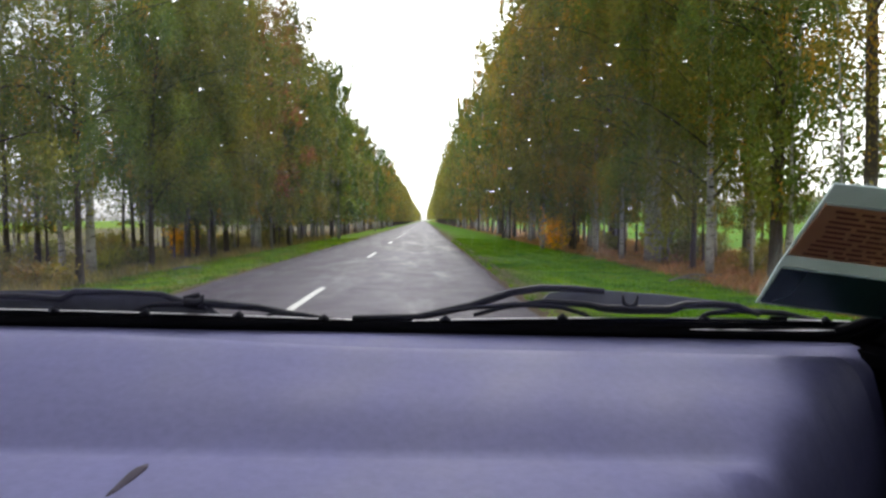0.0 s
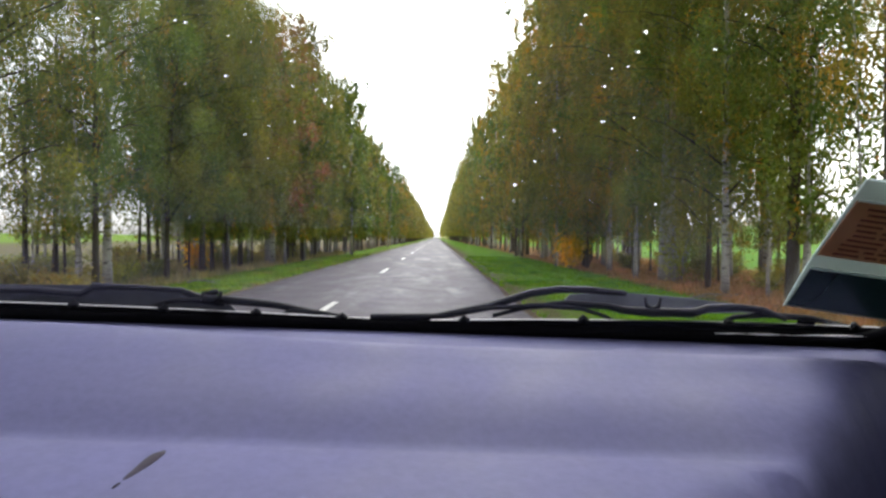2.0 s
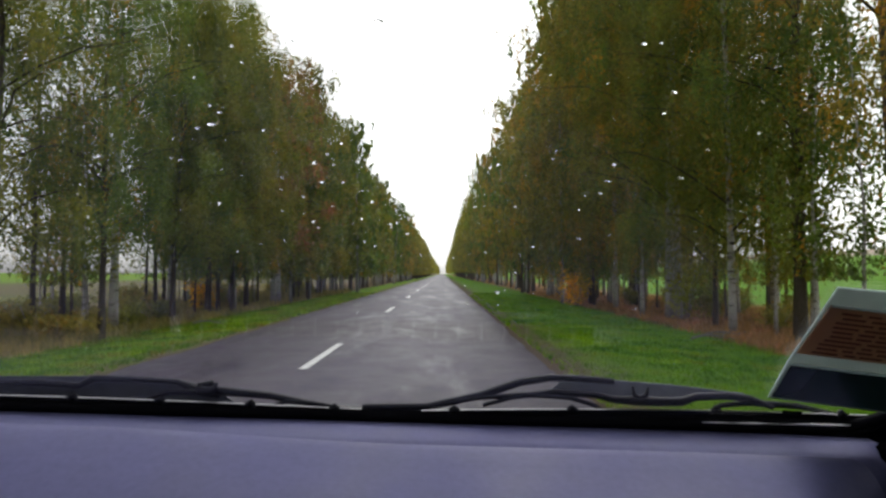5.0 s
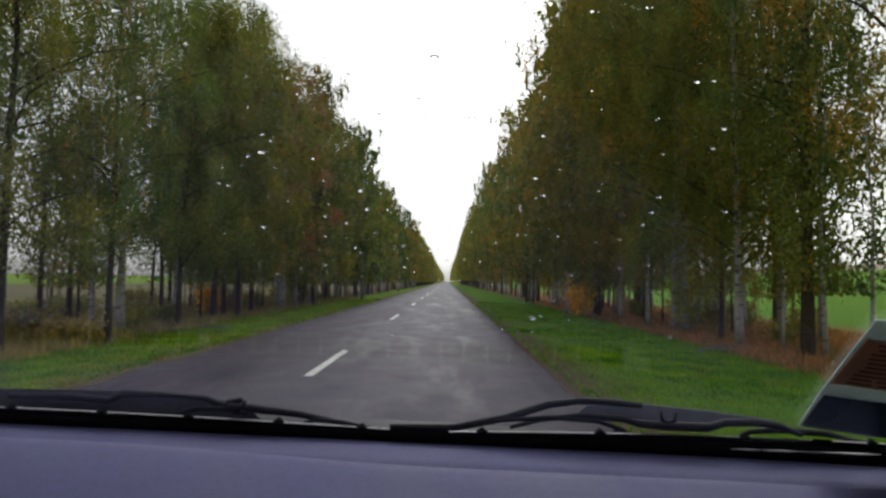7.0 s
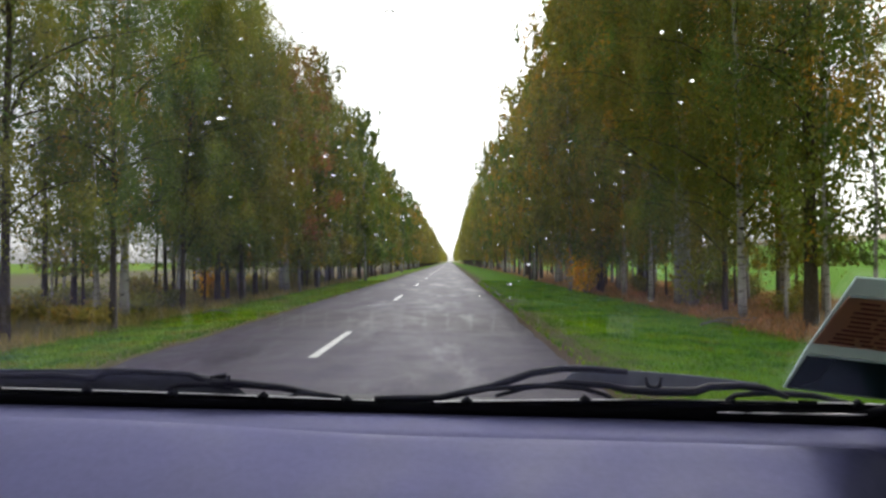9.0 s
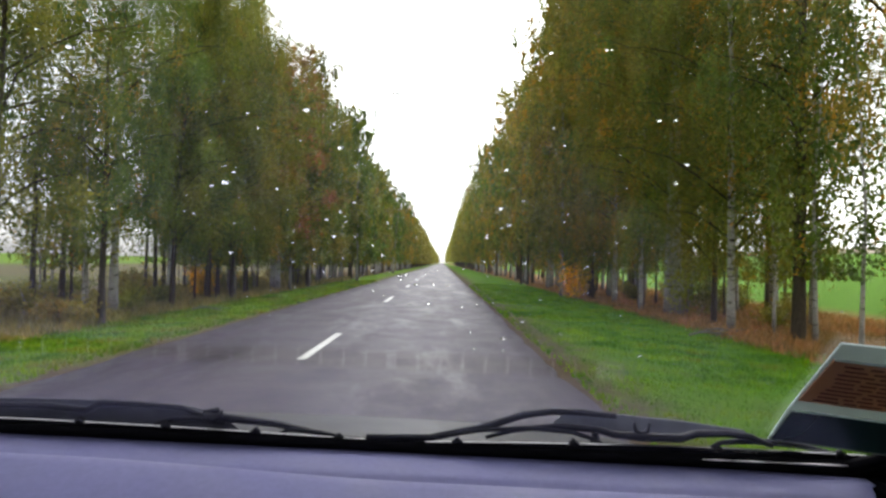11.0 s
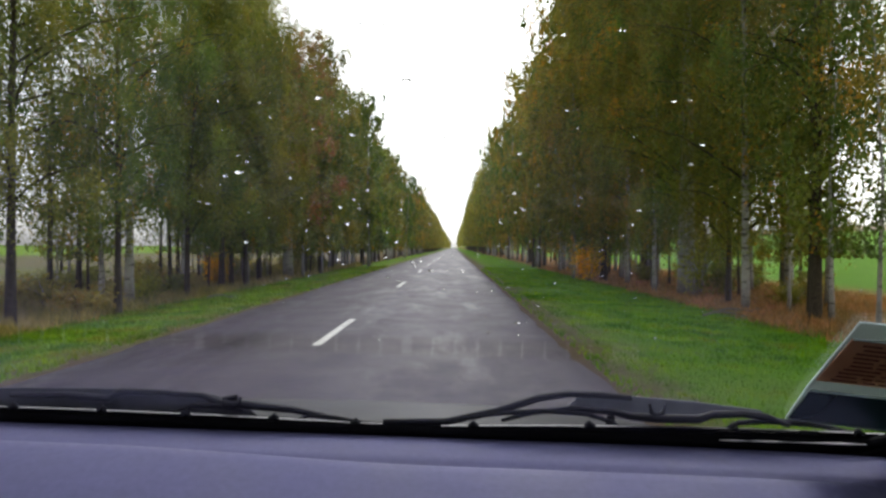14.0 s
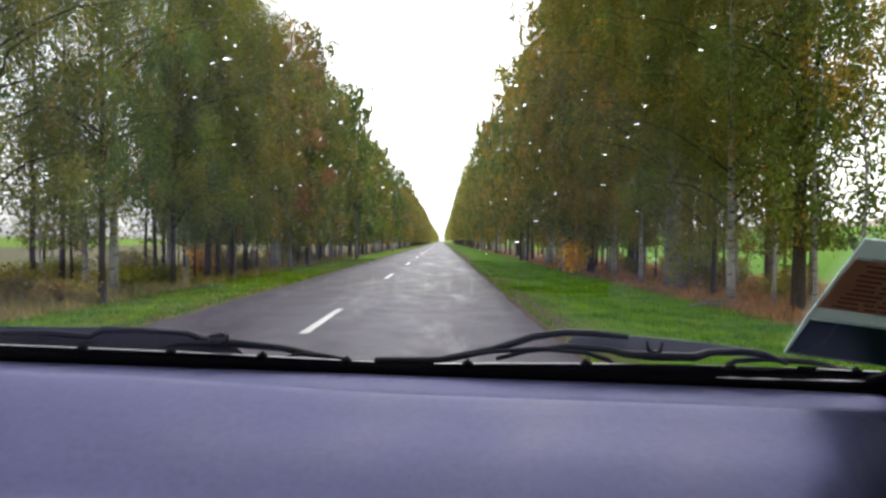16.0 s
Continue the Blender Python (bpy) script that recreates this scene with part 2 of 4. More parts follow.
STRAW = foliage("dry_grass", [(0.34, 0.190, 0.070), (0.29, 0.15, 0.050)], (0.16, 0.16, 0.03), -0.05)
LILAC = plain("lilac_plastic", (0.081, 0.083, 0.180), 0.70, 0, 0.20, 120, 0.3, 0.0006, 0.2)
LEDGE = plain("grey_plastic", (0.20, 0.20, 0.27), 0.5, 0, 0.15, 120, 0.2, 0.0006)
BLACK = plain("black_rubber", (0.004, 0.004, 0.006), 0.7, 0, 0.3, 90, 0.2, 0.001, 0.06)
WIPER = plain("wiper_black", (0.008, 0.0085, 0.014), 0.55, 0, 0.4, 150, 0.2, 0.001, 0.2)
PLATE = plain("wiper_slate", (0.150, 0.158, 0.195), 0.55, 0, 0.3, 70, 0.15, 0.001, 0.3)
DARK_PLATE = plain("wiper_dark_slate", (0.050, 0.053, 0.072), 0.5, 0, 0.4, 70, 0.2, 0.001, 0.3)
STEEL = plain("bright_steel", (0.82, 0.80, 0.82), 0.35, 1.0, 0.1, 90, 0.1)
BODY = plain("dark_car_paint", (0.040, 0.040, 0.046), 0.50, 0, 0.15, 30, 0.02, 0.001, 0.2)
CLOTH = plain("grey_headliner", (0.30, 0.30, 0.33), 0.9, 0, 0.2, 200, 0.3)
TRIM = plain("dark_trim", (0.010, 0.010, 0.013), 0.8, 0, 0.3, 80, 0.2, 0.001, 0.12)
FELT = plain("black_felt", (0.003, 0.003, 0.004), 0.95, 0, 0.3, 120, 0.3, 0.001, 0.0)
CREASE_TONE = plain("dark_crease_plastic", (0.030, 0.024, 0.040), 0.8, 0, 0.4, 120, 0.3, 0.001, 0.2)
TYRE = plain("tyre_rubber", (0.02, 0.02, 0.02), 0.8, 0, 0.3, 60, 0.3)
CARD = paper("brown_card", (0.74, 0.43, 0.26), 0.6)
INK = plain("brown_ink", (0.20, 0.06, 0.04), 0.8, 0, 0.2, 90, 0.0)
SLATE = plain("dark_green_card", (0.016, 0.044, 0.044), 0.30, 0, 0.3, 60, 0.05)
CLEAR = paper("pale_plastic_film", (0.42, 0.47, 0.45), 0.48)
EDGE = paper("bright_plastic_edge", (0.80, 0.90, 0.90), 0.65)
GRILLE = plain("pale_grey_plastic", (0.30, 0.29, 0.33), 0.6, 0, 0.1, 80, 0.1)
TWIG = plain("birch_twigs", (0.075, 0.058, 0.045), 0.85, 0, 0.5, 9, 0.3, 0.01, 0.2)
CROSS = plain("weathered_wood", (0.22, 0.20, 0.17), 0.85, 0, 0.35, 40, 0.4, 0.004)


# ================= mesh helpers =================
def mesh(name, shape, material, parent=None, label="", smooth=False):
    """Links one mesh object from (vertices, faces)."""
    v, f = shape
    me = bpy.data.meshes.new(name)
    me.from_pydata([tuple(p) for p in v], [], [tuple(int(i) for i in q) for q in f])
    me.materials.append(material)
    if len(f) < 3000:
        bm = bmesh.new()
        bm.from_mesh(me)
        bmesh.ops.recalc_face_normals(bm, faces=bm.faces)
        bm.to_mesh(me)
        bm.free()
    if smooth:
        me.polygons.foreach_set("use_smooth", [True] * len(me.polygons))
    me.update()
    ob = new(name, me)
    if parent:
        ob.parent = parent
    if label:
        ob["label"] = label
    return ob


def join(*shapes):
    v, f = [], []
    for sv, sf in shapes:
        n = len(v)
        v += [tuple(p) for p in sv]
        f += [tuple(i + n for i in q) for q in sf]
    return v, f


def tube(points, radii, sides=8, flat=1.0):
    """A closed tube along points; flat squeezes it in height."""
    pts = [Vector(p) for p in points]
    v, f = [], []
    for k, p in enumerate(pts):
        d = (pts[min(k + 1, len(pts) - 1)] - pts[max(k - 1, 0)]).normalized()
        a = d.cross(Vector((0, 0, 1))) if abs(d.z) < 0.95 else d.cross(Vector((0, 1, 0)))
        a.normalize()
        b = a.cross(d)
        r = radii[k] if isinstance(radii, (list, tuple)) else radii
        for s in range(sides):
            w = 2 * math.pi * s / sides
            v.append(p + a * (math.cos(w) * r) + b * (math.sin(w) * r * flat))
    for k in range(len(pts) - 1):
        for s in range(sides):
            t = (s + 1) % sides
            f.append((k * sides + s, k * sides + t, (k + 1) * sides + t, (k + 1) * sides + s))
    f.append(tuple(reversed(range(sides))))
    f.append(tuple((len(pts) - 1) * sides + s for s in range(sides)))
    return v, f


def box(x0, x1, y0, y1, z0, z1):
    v = [(x, y, z) for z in (z0, z1) for y in (y0, y1) for x in (x0, x1)]
    return v, [(0, 2, 3, 1), (4, 5, 7, 6), (0, 1, 5, 4), (1, 3, 7, 5), (3, 2, 6, 7), (2, 0, 4, 6)]


def slab(corners, lift):
    """A plate on the given corners, thickened along lift."""
    n = len(corners)
    up = Vector(lift)
    v = [Vector(p) for p in corners] + [Vector(p) + up for p in corners]
    f = [tuple(reversed(range(n))), tuple(range(n, 2 * n))]
    f += [(k, (k + 1) % n, n + (k + 1) % n, n + k) for k in range(n)]
    return v, f


def prism(profile, xs, ends=None):
    """A profile of (y, z) swept along x; ends(x) gives (drop, pull) for shaping."""
    n, v, f = len(profile), [], []
    for x in xs:
        drop, pull = ends(x) if ends else (0, 0)
        for y, z in profile:
            v.append((x, y - pull, z - drop))
    for k in range(len(xs) - 1):
        for j in range(n):
            t = (j + 1) % n
            f.append((k * n + j, (k + 1) * n + j, (k + 1) * n + t, k * n + t))
    f.append(tuple(range(n)))
    f.append(tuple(reversed(range((len(xs) - 1) * n, len(xs) * n))))
    return v, f


def bevelled(ob, width, segments=2):
    md = ob.modifiers.new("bevel", "BEVEL")
    md.width, md.segments, md.limit_method, md.angle_limit = width, segments, "ANGLE", radians(35)
    return ob


# ================= ground and road =================
CENTRE, RIGHT, LEFT = -1.85, 1.68, -4.55


def ground_z(x, y=0.0):
    z = -0.022 * abs(min(max(x, LEFT), RIGHT) - CENTRE)
    if x > RIGHT:
        z -= min((x - RIGHT) * 0.05, 0.20)
        if x > 15:
            z += min((x - 15) * 0.065, 7.0)
        if x > 170:
            z += min((x - 170) * 0.075, 20.0)
    if x < LEFT:
        z -= min((LEFT - x) * 0.05, 0.25)
    return z


def build_ground():
    xs = sorted(set([-3000, -1500, -700, -300, -150, -80, -50, -35, -25] + [round(-20 + 0.5 * k, 2) for k in range(80)]
                    + [LEFT, RIGHT, CENTRE] + [20, 25, 32, 40, 55, 75, 100, 123, 150, 170, 200, 260, 340, 437, 700, 1200, 3000]))
    ys = [-3000, -800, -200, -80, -40] + [-20 + 1.0 * k for k in range(100)] + [85, 95, 110, 130, 160, 200, 260, 350, 500, 800, 1300, 2200, 3200]
    v = []
    for y in ys:
        for x in xs:
            dz = 0.0
            if x > RIGHT + 0.3 or x < LEFT - 0.3:
                dz = 0.05 * noise.noise((x * 0.35, y * 0.35, 0)) + 0.03 * noise.noise((x * 1.3, y * 1.3, 5))
            if LEFT - 0.1 < x < RIGHT + 0.1:
                dz = -0.05
            v.append((x, y, ground_z(x, y) + dz))
    n = len(xs)
    f = [(j * n + i, j * n + i + 1, (j + 1) * n + i + 1, (j + 1) * n + i) for j in range(len(ys) - 1) for i in range(n - 1)]
    ob = mesh("ground", (v, f), EARTH, smooth=True)
    tagged(ob, "green verges, brown leaf litter and open fields beside the road", "ground", kind="structure")


def build_road():
    """Asphalt with a crown and ragged edges."""
    ys = [-60 + 0.5 * k for k in range(300)] + [90 + 4 * k for k in range(60)] + [330 + 60 * k for k in range(46)]
    fr = [0.0, 0.02, 0.12, 0.25, 0.38, (CENTRE - LEFT) / (RIGHT - LEFT), 0.55, 0.68, 0.8, 0.9, 0.98, 1.0]
    v = []
    for y in ys:
        a = LEFT + 0.10 * noise.noise((3, y * 0.5, 0)) + 0.06 * noise.noise((7, y * 1.7, 0))
        b = RIGHT + 0.13 * noise.noise((11, y * 0.4, 0)) + 0.09 * noise.noise((17, y * 1.7, 0))
        for k, s in enumerate(fr):
            x = a + (b - a) * s
            edge = k in (0, len(fr) - 1)
            v.append((x, y, ground_z(x) + (-0.10 if edge else 0.012 + 0.006 * noise.noise((x * 0.6, y * 0.25, 9)))))
    n = len(fr)
    f = [(j * n + i, j * n + i + 1, (j + 1) * n + i + 1, (j + 1) * n + i) for j in range(len(ys) - 1) for i in range(n - 1)]
    road = mesh("road", (v, f), ASPHALT, smooth=True)
    tagged(road, "wet patched grey asphalt country road", "road", kind="structure")
    for k in range(34):
        y0 = 8.2 + 12.0 * k - 24
        c = []
        for y in (y0, y0 + 3.0):
            for x in (CENTRE - 0.06, CENTRE + 0.06):
                c.append((x, y, ground_z(x) + 0.020))
        mesh("lane_dash", slab([c[0], c[1], c[3], c[2]], (0, 0, 0.004)), PAINT, road)


build_ground()
build_road()


# ================= trees =================
def leaf_quads(centres, size, rng, hang=0.9, simple=False):
    """Many small leaves round the given centres: folded near by, three-cornered far off."""
    n = len(centres)
    a = rng.normal(size=(n, 3))
    a *= (0.55, 0.55, 0.55)
    a[:, 2] -= hang
    a /= np.linalg.norm(a, axis=1)[:, None]
    b = rng.normal(size=(n, 3))
    b -= (a * b).sum(1)[:, None] * a
    b /= np.linalg.norm(b, axis=1)[:, None]
    s = size * rng.uniform(0.6, 1.3, n)[:, None]
    if simple:
        v = np.stack([centres - a * s * 1.05, centres + a * s * 0.7 + b * s * 0.6, centres + a * s * 0.7 - b * s * 0.6], 1).reshape(-1, 3)
        return v, np.arange(3 * n).reshape(n, 3)
    fold = np.cross(a, b) * s * 0.18
    v = np.stack([centres - a * s, centres + b * s * 0.52 + fold, centres + a * s, centres - b * s * 0.52 + fold], 1).reshape(-1, 3)
    return v, np.arange(4 * n).reshape(n, 4)


def stem_path(rng, height, lean):
    zs = np.linspace(0, 1, 9)
    wob = np.cumsum(rng.normal(0, 0.10, (9, 2)), 0)
    return [(lean[0] * z * z + wob[k][0] * z, lean[1] * z * z + wob[k][1] * z, z * height) for k, z in enumerate(zs)]


def at_path(path, s):
    k = min(int(s * (len(path) - 1)), len(path) - 2)
    u = s * (len(path) - 1) - k
    return np.array(path[k]) * (1 - u) + np.array(path[k + 1]) * u


def birch_parts(seed, height, radius, low, limbs, leaves, size, girth, hang=1.5, lower=0.0, simple=False, clothing=3):
    """Trunk, limbs and drooping foliage of one tree."""
    rng = np.random.default_rng(seed)
    path = stem_path(rng, height * 0.95, rng.normal(0, 0.035, 2) * height)
    radii = [girth * (1.25 if k == 0 else 1.0) * (1 - k / 8.6) for k in range(9)]
    trunk = tube([(path[0][0], path[0][1], -0.25)] + path, [girth * 1.35] + radii, 8)
    arms, shapes = [], []
    for k in range(limbs):
        s = low + (0.96 - low) * (k + rng.uniform(0, 1)) / limbs
        u = (s - low) / (1 - low)
        reach = radius * (0.30 + 0.70 * math.sin(math.pi * min(1, 0.28 + 0.66 * u))) * rng.uniform(0.6, 1.12)
        az = k * 2.399 + rng.uniform(-0.5, 0.5)
        p = at_path(path, s)
        rise = reach * rng.uniform(0.5, 1.0)
        bend = rng.uniform(-0.3, 0.3)
        arm = []
        for q in np.linspace(0, 1, 5):
            w = az + bend * q
            arm.append(p + np.array((math.cos(w) * reach * q, math.sin(w) * reach * q, rise * (1.35 * q - 0.75 * q * q))) + rng.normal(0, 0.07 * q + 0.001, 3))
        r = girth * 0.34 * (1 - 0.7 * u)
        shapes.append(tube(arm, [r * (1 - 0.85 * q) for q in np.linspace(0, 1, 5)], 4))
        arms.append(arm)
    arms.append([at_path(path, q) for q in np.linspace(0.7, 1.0, 5)])
    # twigs that clothe the stem itself
    clothed = [at_path(path, low + 0.10 + (0.88 - low) * q) for q in np.linspace(0, 1, 26)]
    per = 12
    strands = leaves // per
    # sprays of hanging twigs at a few places on each limb
    nodes, weight = [], []
    for i, arm in enumerate(arms):
        for q in range(7):
            nodes.append(at_path(arm, min(1.0, 0.16 + 0.14 * q + rng.uniform(-0.05, 0.05))) + rng.normal(0, 1, 3) * np.array((0.30, 0.30, 0.14)) * radius / 2.6)
            weight.append((1 + lower * (1 - i / len(arms))) * (0.06 + rng.uniform(0, 1) ** 2.2) * (0.6 + 0.12 * q))
    for p in clothed:
        for q in range(clothing):
            nodes.append(p + rng.normal(0, 1, 3) * np.array((0.34, 0.34, 0.2)) * radius / 2.6)
            weight.append((0.08 + 0.8 * rng.uniform(0, 1) ** 2) * (1 + 0.5 * lower))
    weight = np.array(weight)
    roots = np.array(nodes)[rng.choice(len(nodes), strands, p=weight / weight.sum())]
    roots = roots + rng.normal(0, 1, (strands, 3)) * np.array((0.15, 0.15, 0.12)) * radius / 2.6
    length = hang * rng.uniform(0.2, 1.0, strands)
    # a few long sprays stand out from the crown
    far = rng.uniform(0, 1, strands) < 0.08
    stem = np.array([at_path(path, min(1.0, max(0.0, z / path[-1][2]))) for z in roots[:, 2]])
    roots[far, :2] += (roots - stem)[far, :2] * 0.38
    length[far] *= 1.7
    drift = rng.normal(0, 0.16, (strands, 2))
    t = rng.uniform(0, 1, (strands, per))
    c = np.repeat(roots[:, None, :], per, 1)
    c[:, :, 2] -= t * length[:, None]
    c[:, :, :2] += drift[:, None, :] * t[:, :, None]
    c += rng.normal(0, 0.07, c.shape)
    c = c.reshape(-1, 3)
    c = c[c[:, 2] > 1.3]
    return trunk, join(*shapes), leaf_quads(c, size, rng, simple=simple)


def make_tree(name, label, parts, leaf, group):
    ob = new(name)
    trunk, limbs, crown = parts
    mesh("trunk", trunk, BARK, ob, smooth=True)
    mesh("limbs", limbs, TWIG, ob, "dark thin limbs", smooth=True)["kind"] = "stuff"
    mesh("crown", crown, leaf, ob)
    return tagged(ob, label, "tree", group)


RIGHT_LABEL = "tall weeping birch with olive-green leaves beside the road"
LEFT_LABEL = "slender green birch with yellowing leaves on the verge"
rng = np.random.default_rng(7)


def plant(kinds, ys, xs):
    """Copies of the given trees in loose rows."""
    for y in ys:
        for x in xs:
            k = kinds[int(rng.integers(0, len(kinds)))]
            px = x + rng.normal(0, 0.40 if y < 27 else 0.75)
            py = y + rng.uniform(-1.3, 1.3)
            s = rng.uniform(0.72, 1.20) if y < 27 else rng.uniform(0.64, 1.24)
            m = pose(px, py, ground_z(px) + 0.02, 0, 0, rng.uniform(0, 360)) @ Matrix.Diagonal((0.92 * s, 0.92 * s, s, 1))
            t = copy_thing(k, pose(0, 0, 0))
            t.matrix_basis = m


RR, LR = "birches on the lane side", "birches across the road"
fine_right = [make_tree("birch_tree", RIGHT_LABEL, birch_parts(10 + k, 20.5 + k % 3, 3.8, 0.10 + 0.03 * (k % 2), 46, 80000, 0.038, 0.10 + 0.03 * (k % 2), 2.2, lower=1.6), LEAF, RR) for k in range(3)]
fine_left = [make_tree("birch_tree", LEFT_LABEL, birch_parts(30 + k, 11.6 + 0.7 * k, 2.8, 0.16, 34, 52000, 0.037, 0.085 + 0.025 * (k % 2), 1.7, lower=0.9), LEAF, LR) for k in range(3)]
bare_right = [make_tree("birch_tree", "tall green birch with a bare lower trunk and high crown", birch_parts(14 + k, 20.5 + k % 3, 2.9, 0.165 + 0.05 * k, 30, 28000, 0.042, 0.095 + 0.02 * k, 1.8, lower=0.3, clothing=0), LEAF, RR) for k in range(2)]
airy_left = [make_tree("birch_tree", LEFT_LABEL, birch_parts(70 + k, 12.4 + 0.8 * k, 2.7, 0.20, 30, 33000, 0.036, 0.090 + 0.03 * k, 1.5, lower=0.5, clothing=1), LEAF, LR) for k in range(2)]
bare_left = [make_tree("birch_tree", "slim birch with a bare lower trunk and thin crown", birch_parts(34 + k, 11.6 + 0.7 * k, 2.1, 0.21 + 0.07 * k, 20, 15000, 0.042, 0.075 + 0.02 * k, 1.3, clothing=0), LEAF, LR) for k in range(2)]
near_right = [make_tree("birch_tree", RIGHT_LABEL, birch_parts(20 + k, 20.5 + k % 3, 3.8, 0.10 + 0.02 * (k % 2), 36, 21000, 0.088, 0.10 + 0.03 * (k % 2), 2.1, lower=0.8, simple=True), LEAF, RR) for k in range(4)]
near_left = [make_tree("birch_tree", LEFT_LABEL, birch_parts(40 + k, 12.0 + 0.6 * (k % 3), 2.8, 0.10, 28, 16000, 0.076, 0.09 + 0.02 * (k % 2), 1.6, lower=0.4, simple=True), LEAF, LR) for k in range(4)]
mid_right = [make_tree("birch_tree", RIGHT_LABEL, birch_parts(50 + k, 21.5, 3.8, 0.10, 16, 4200, 0.170, 0.14, 2.0, lower=0.5, simple=True), LEAF, RR) for k in range(3)]
mid_left = [make_tree("birch_tree", LEFT_LABEL, birch_parts(60 + k, 12.4, 2.8, 0.12, 14, 3200, 0.150, 0.11, 1.5, lower=0.3, simple=True), LEAF, LR) for k in range(3)]
# the first of each kind stand among the others
for k, t in enumerate(fine_right):
    t.matrix_basis = pose(7.9 + 0.3 * k, 16.6 + 4.6 * k, ground_z(8.1), 0, 0, 70 * k)
for k, t in enumerate(fine_left):
    t.matrix_basis = pose(-8.2 - 0.2 * k, 18.6 + 3.3 * k, ground_z(-8.2), 0, 0, 50 * k)
for k, t in enumerate(near_right):
    t.matrix_basis = pose(7.8 + 0.2 * k, 27.5 + 5.5 * k, ground_z(8.1), 0, 0, 70 * k)
for k, t in enumerate(near_left):
    t.matrix_basis = pose(-8.2 - 0.1 * k, 29.5 + 4.3 * k, ground_z(-8.2), 0, 0, 50 * k)
for k, t in enumerate(mid_right):
    t.matrix_basis = pose(8.2, 47 + 8 * k, ground_z(8), 0, 0, 40 * k)
for k, t in enumerate(mid_left):
    t.matrix_basis = pose(-8.2, 47 + 8 * k, ground_z(-8), 0, 0, 40 * k)
for k, t in enumerate(bare_right):
    t.matrix_basis = pose(8.3 + 0.3 * k, 9.4 + 5.2 * k, ground_z(8.1), 0, 0, 70 * k)
for k, t in enumerate(airy_left):
    t.matrix_basis = pose(-8.4 - 0.2 * k, 11.4 + 4.6 * k, ground_z(-8.4), 0, 0, 50 * k)
for k, t in enumerate(bare_left):
    t.matrix_basis = pose(-10.4 - 0.2 * k, 8.5 + 4.0 * k, ground_z(-10), 0, 0, 50 * k)
plant(bare_right, [5.0, 12.0], [8.4])
plant(fine_right, [18.9, 21.3, 23.6, 26.0], [8.0])
plant(bare_right, [40.6, 45.2], [13.6])
plant(bare_right, [24.6, 49.0], [13.6])
plant(airy_left, [9.3, 13.6], [-8.5])
plant(bare_left, [5.5, 7.6], [-8.4])
plant(fine_left, [20.3, 23.6, 25.7], [-8.3])
plant(bare_right, [17.5 + 3.1 * k for k in range(5)], [10.9])
plant(bare_left, [16.5 + 4.4 * k for k in range(4)], [-10.5])
plant(near_right, [28.4, 30.6, 33.0, 35.6, 38.2, 41.2], [7.9])
plant(near_right, [33.5 + 4.1 * k for k in range(3)], [10.9])
plant(bare_right, [23.5 + 4.2 * k for k in range(6)], [13.7])
plant(near_left, [24.2, 26.6, 31.8, 34.1, 36.4, 38.8, 41.0, 44.5], [-8.3])
plant(near_left, [33.5 + 4.0 * k for k in range(3)], [-10.6])
plant(bare_left, [11.5 + 5.2 * k for k in range(7)], [-13.0])
# slim young stems between the grown trees
slim = [make_tree("young_birch", "slim young birch stem with sparse drooping leaves", birch_parts(80 + k, 7.0 + k, 1.3, 0.16, 14, 2600 - 300 * k, 0.060, 0.042 + 0.008 * k, 1.3, lower=1.0, simple=True, clothing=2), LEAF, "young birches between the trunks") for k in range(3)]
for k, t in enumerate(slim):
    t.matrix_basis = pose(9.3 + 1.7 * k, 20.0 + 5 * k, ground_z(9.3), 0, 0, 33 * k)
for k in range(130):
    side = 1 if k % 5 in (1, 3) else -1
    px = (7.9 if side > 0 else -8.0) + side * 7.0 * rng.uniform(0, 1) ** 1.2
    py = 10 + 52 * rng.uniform(0, 1) ** 1.1
    if side < 0 and k % 3 == 0:
        py = 21 + 0.8 * py
    z = rng.uniform(0.75, 1.25)
    t = copy_thing(slim[int(rng.integers(0, 3))], pose(0, 0, 0))
    t.matrix_basis = pose(px, py, ground_z(px) + 0.02, 0, 0, rng.uniform(0, 360)) @ Matrix.Diagonal((z, z, z, 1))
plant(mid_right, [44.5 + 2.7 * k for k in range(37)], [7.9])
plant(mid_right, [50.5 + 4.2 * k for k in range(22)], [11.4])
plant(mid_left, [46.5 + 2.7 * k for k in range(36)], [-8.2])
plant(mid_left, [49.5 + 4.2 * k for k in range(22)], [-11.0])
plant(mid_right, [-34 + 6.0 * k for k in range(7)], [8.6])
plant(mid_left, [-34 + 6.0 * k for k in range(7)], [-8.4])


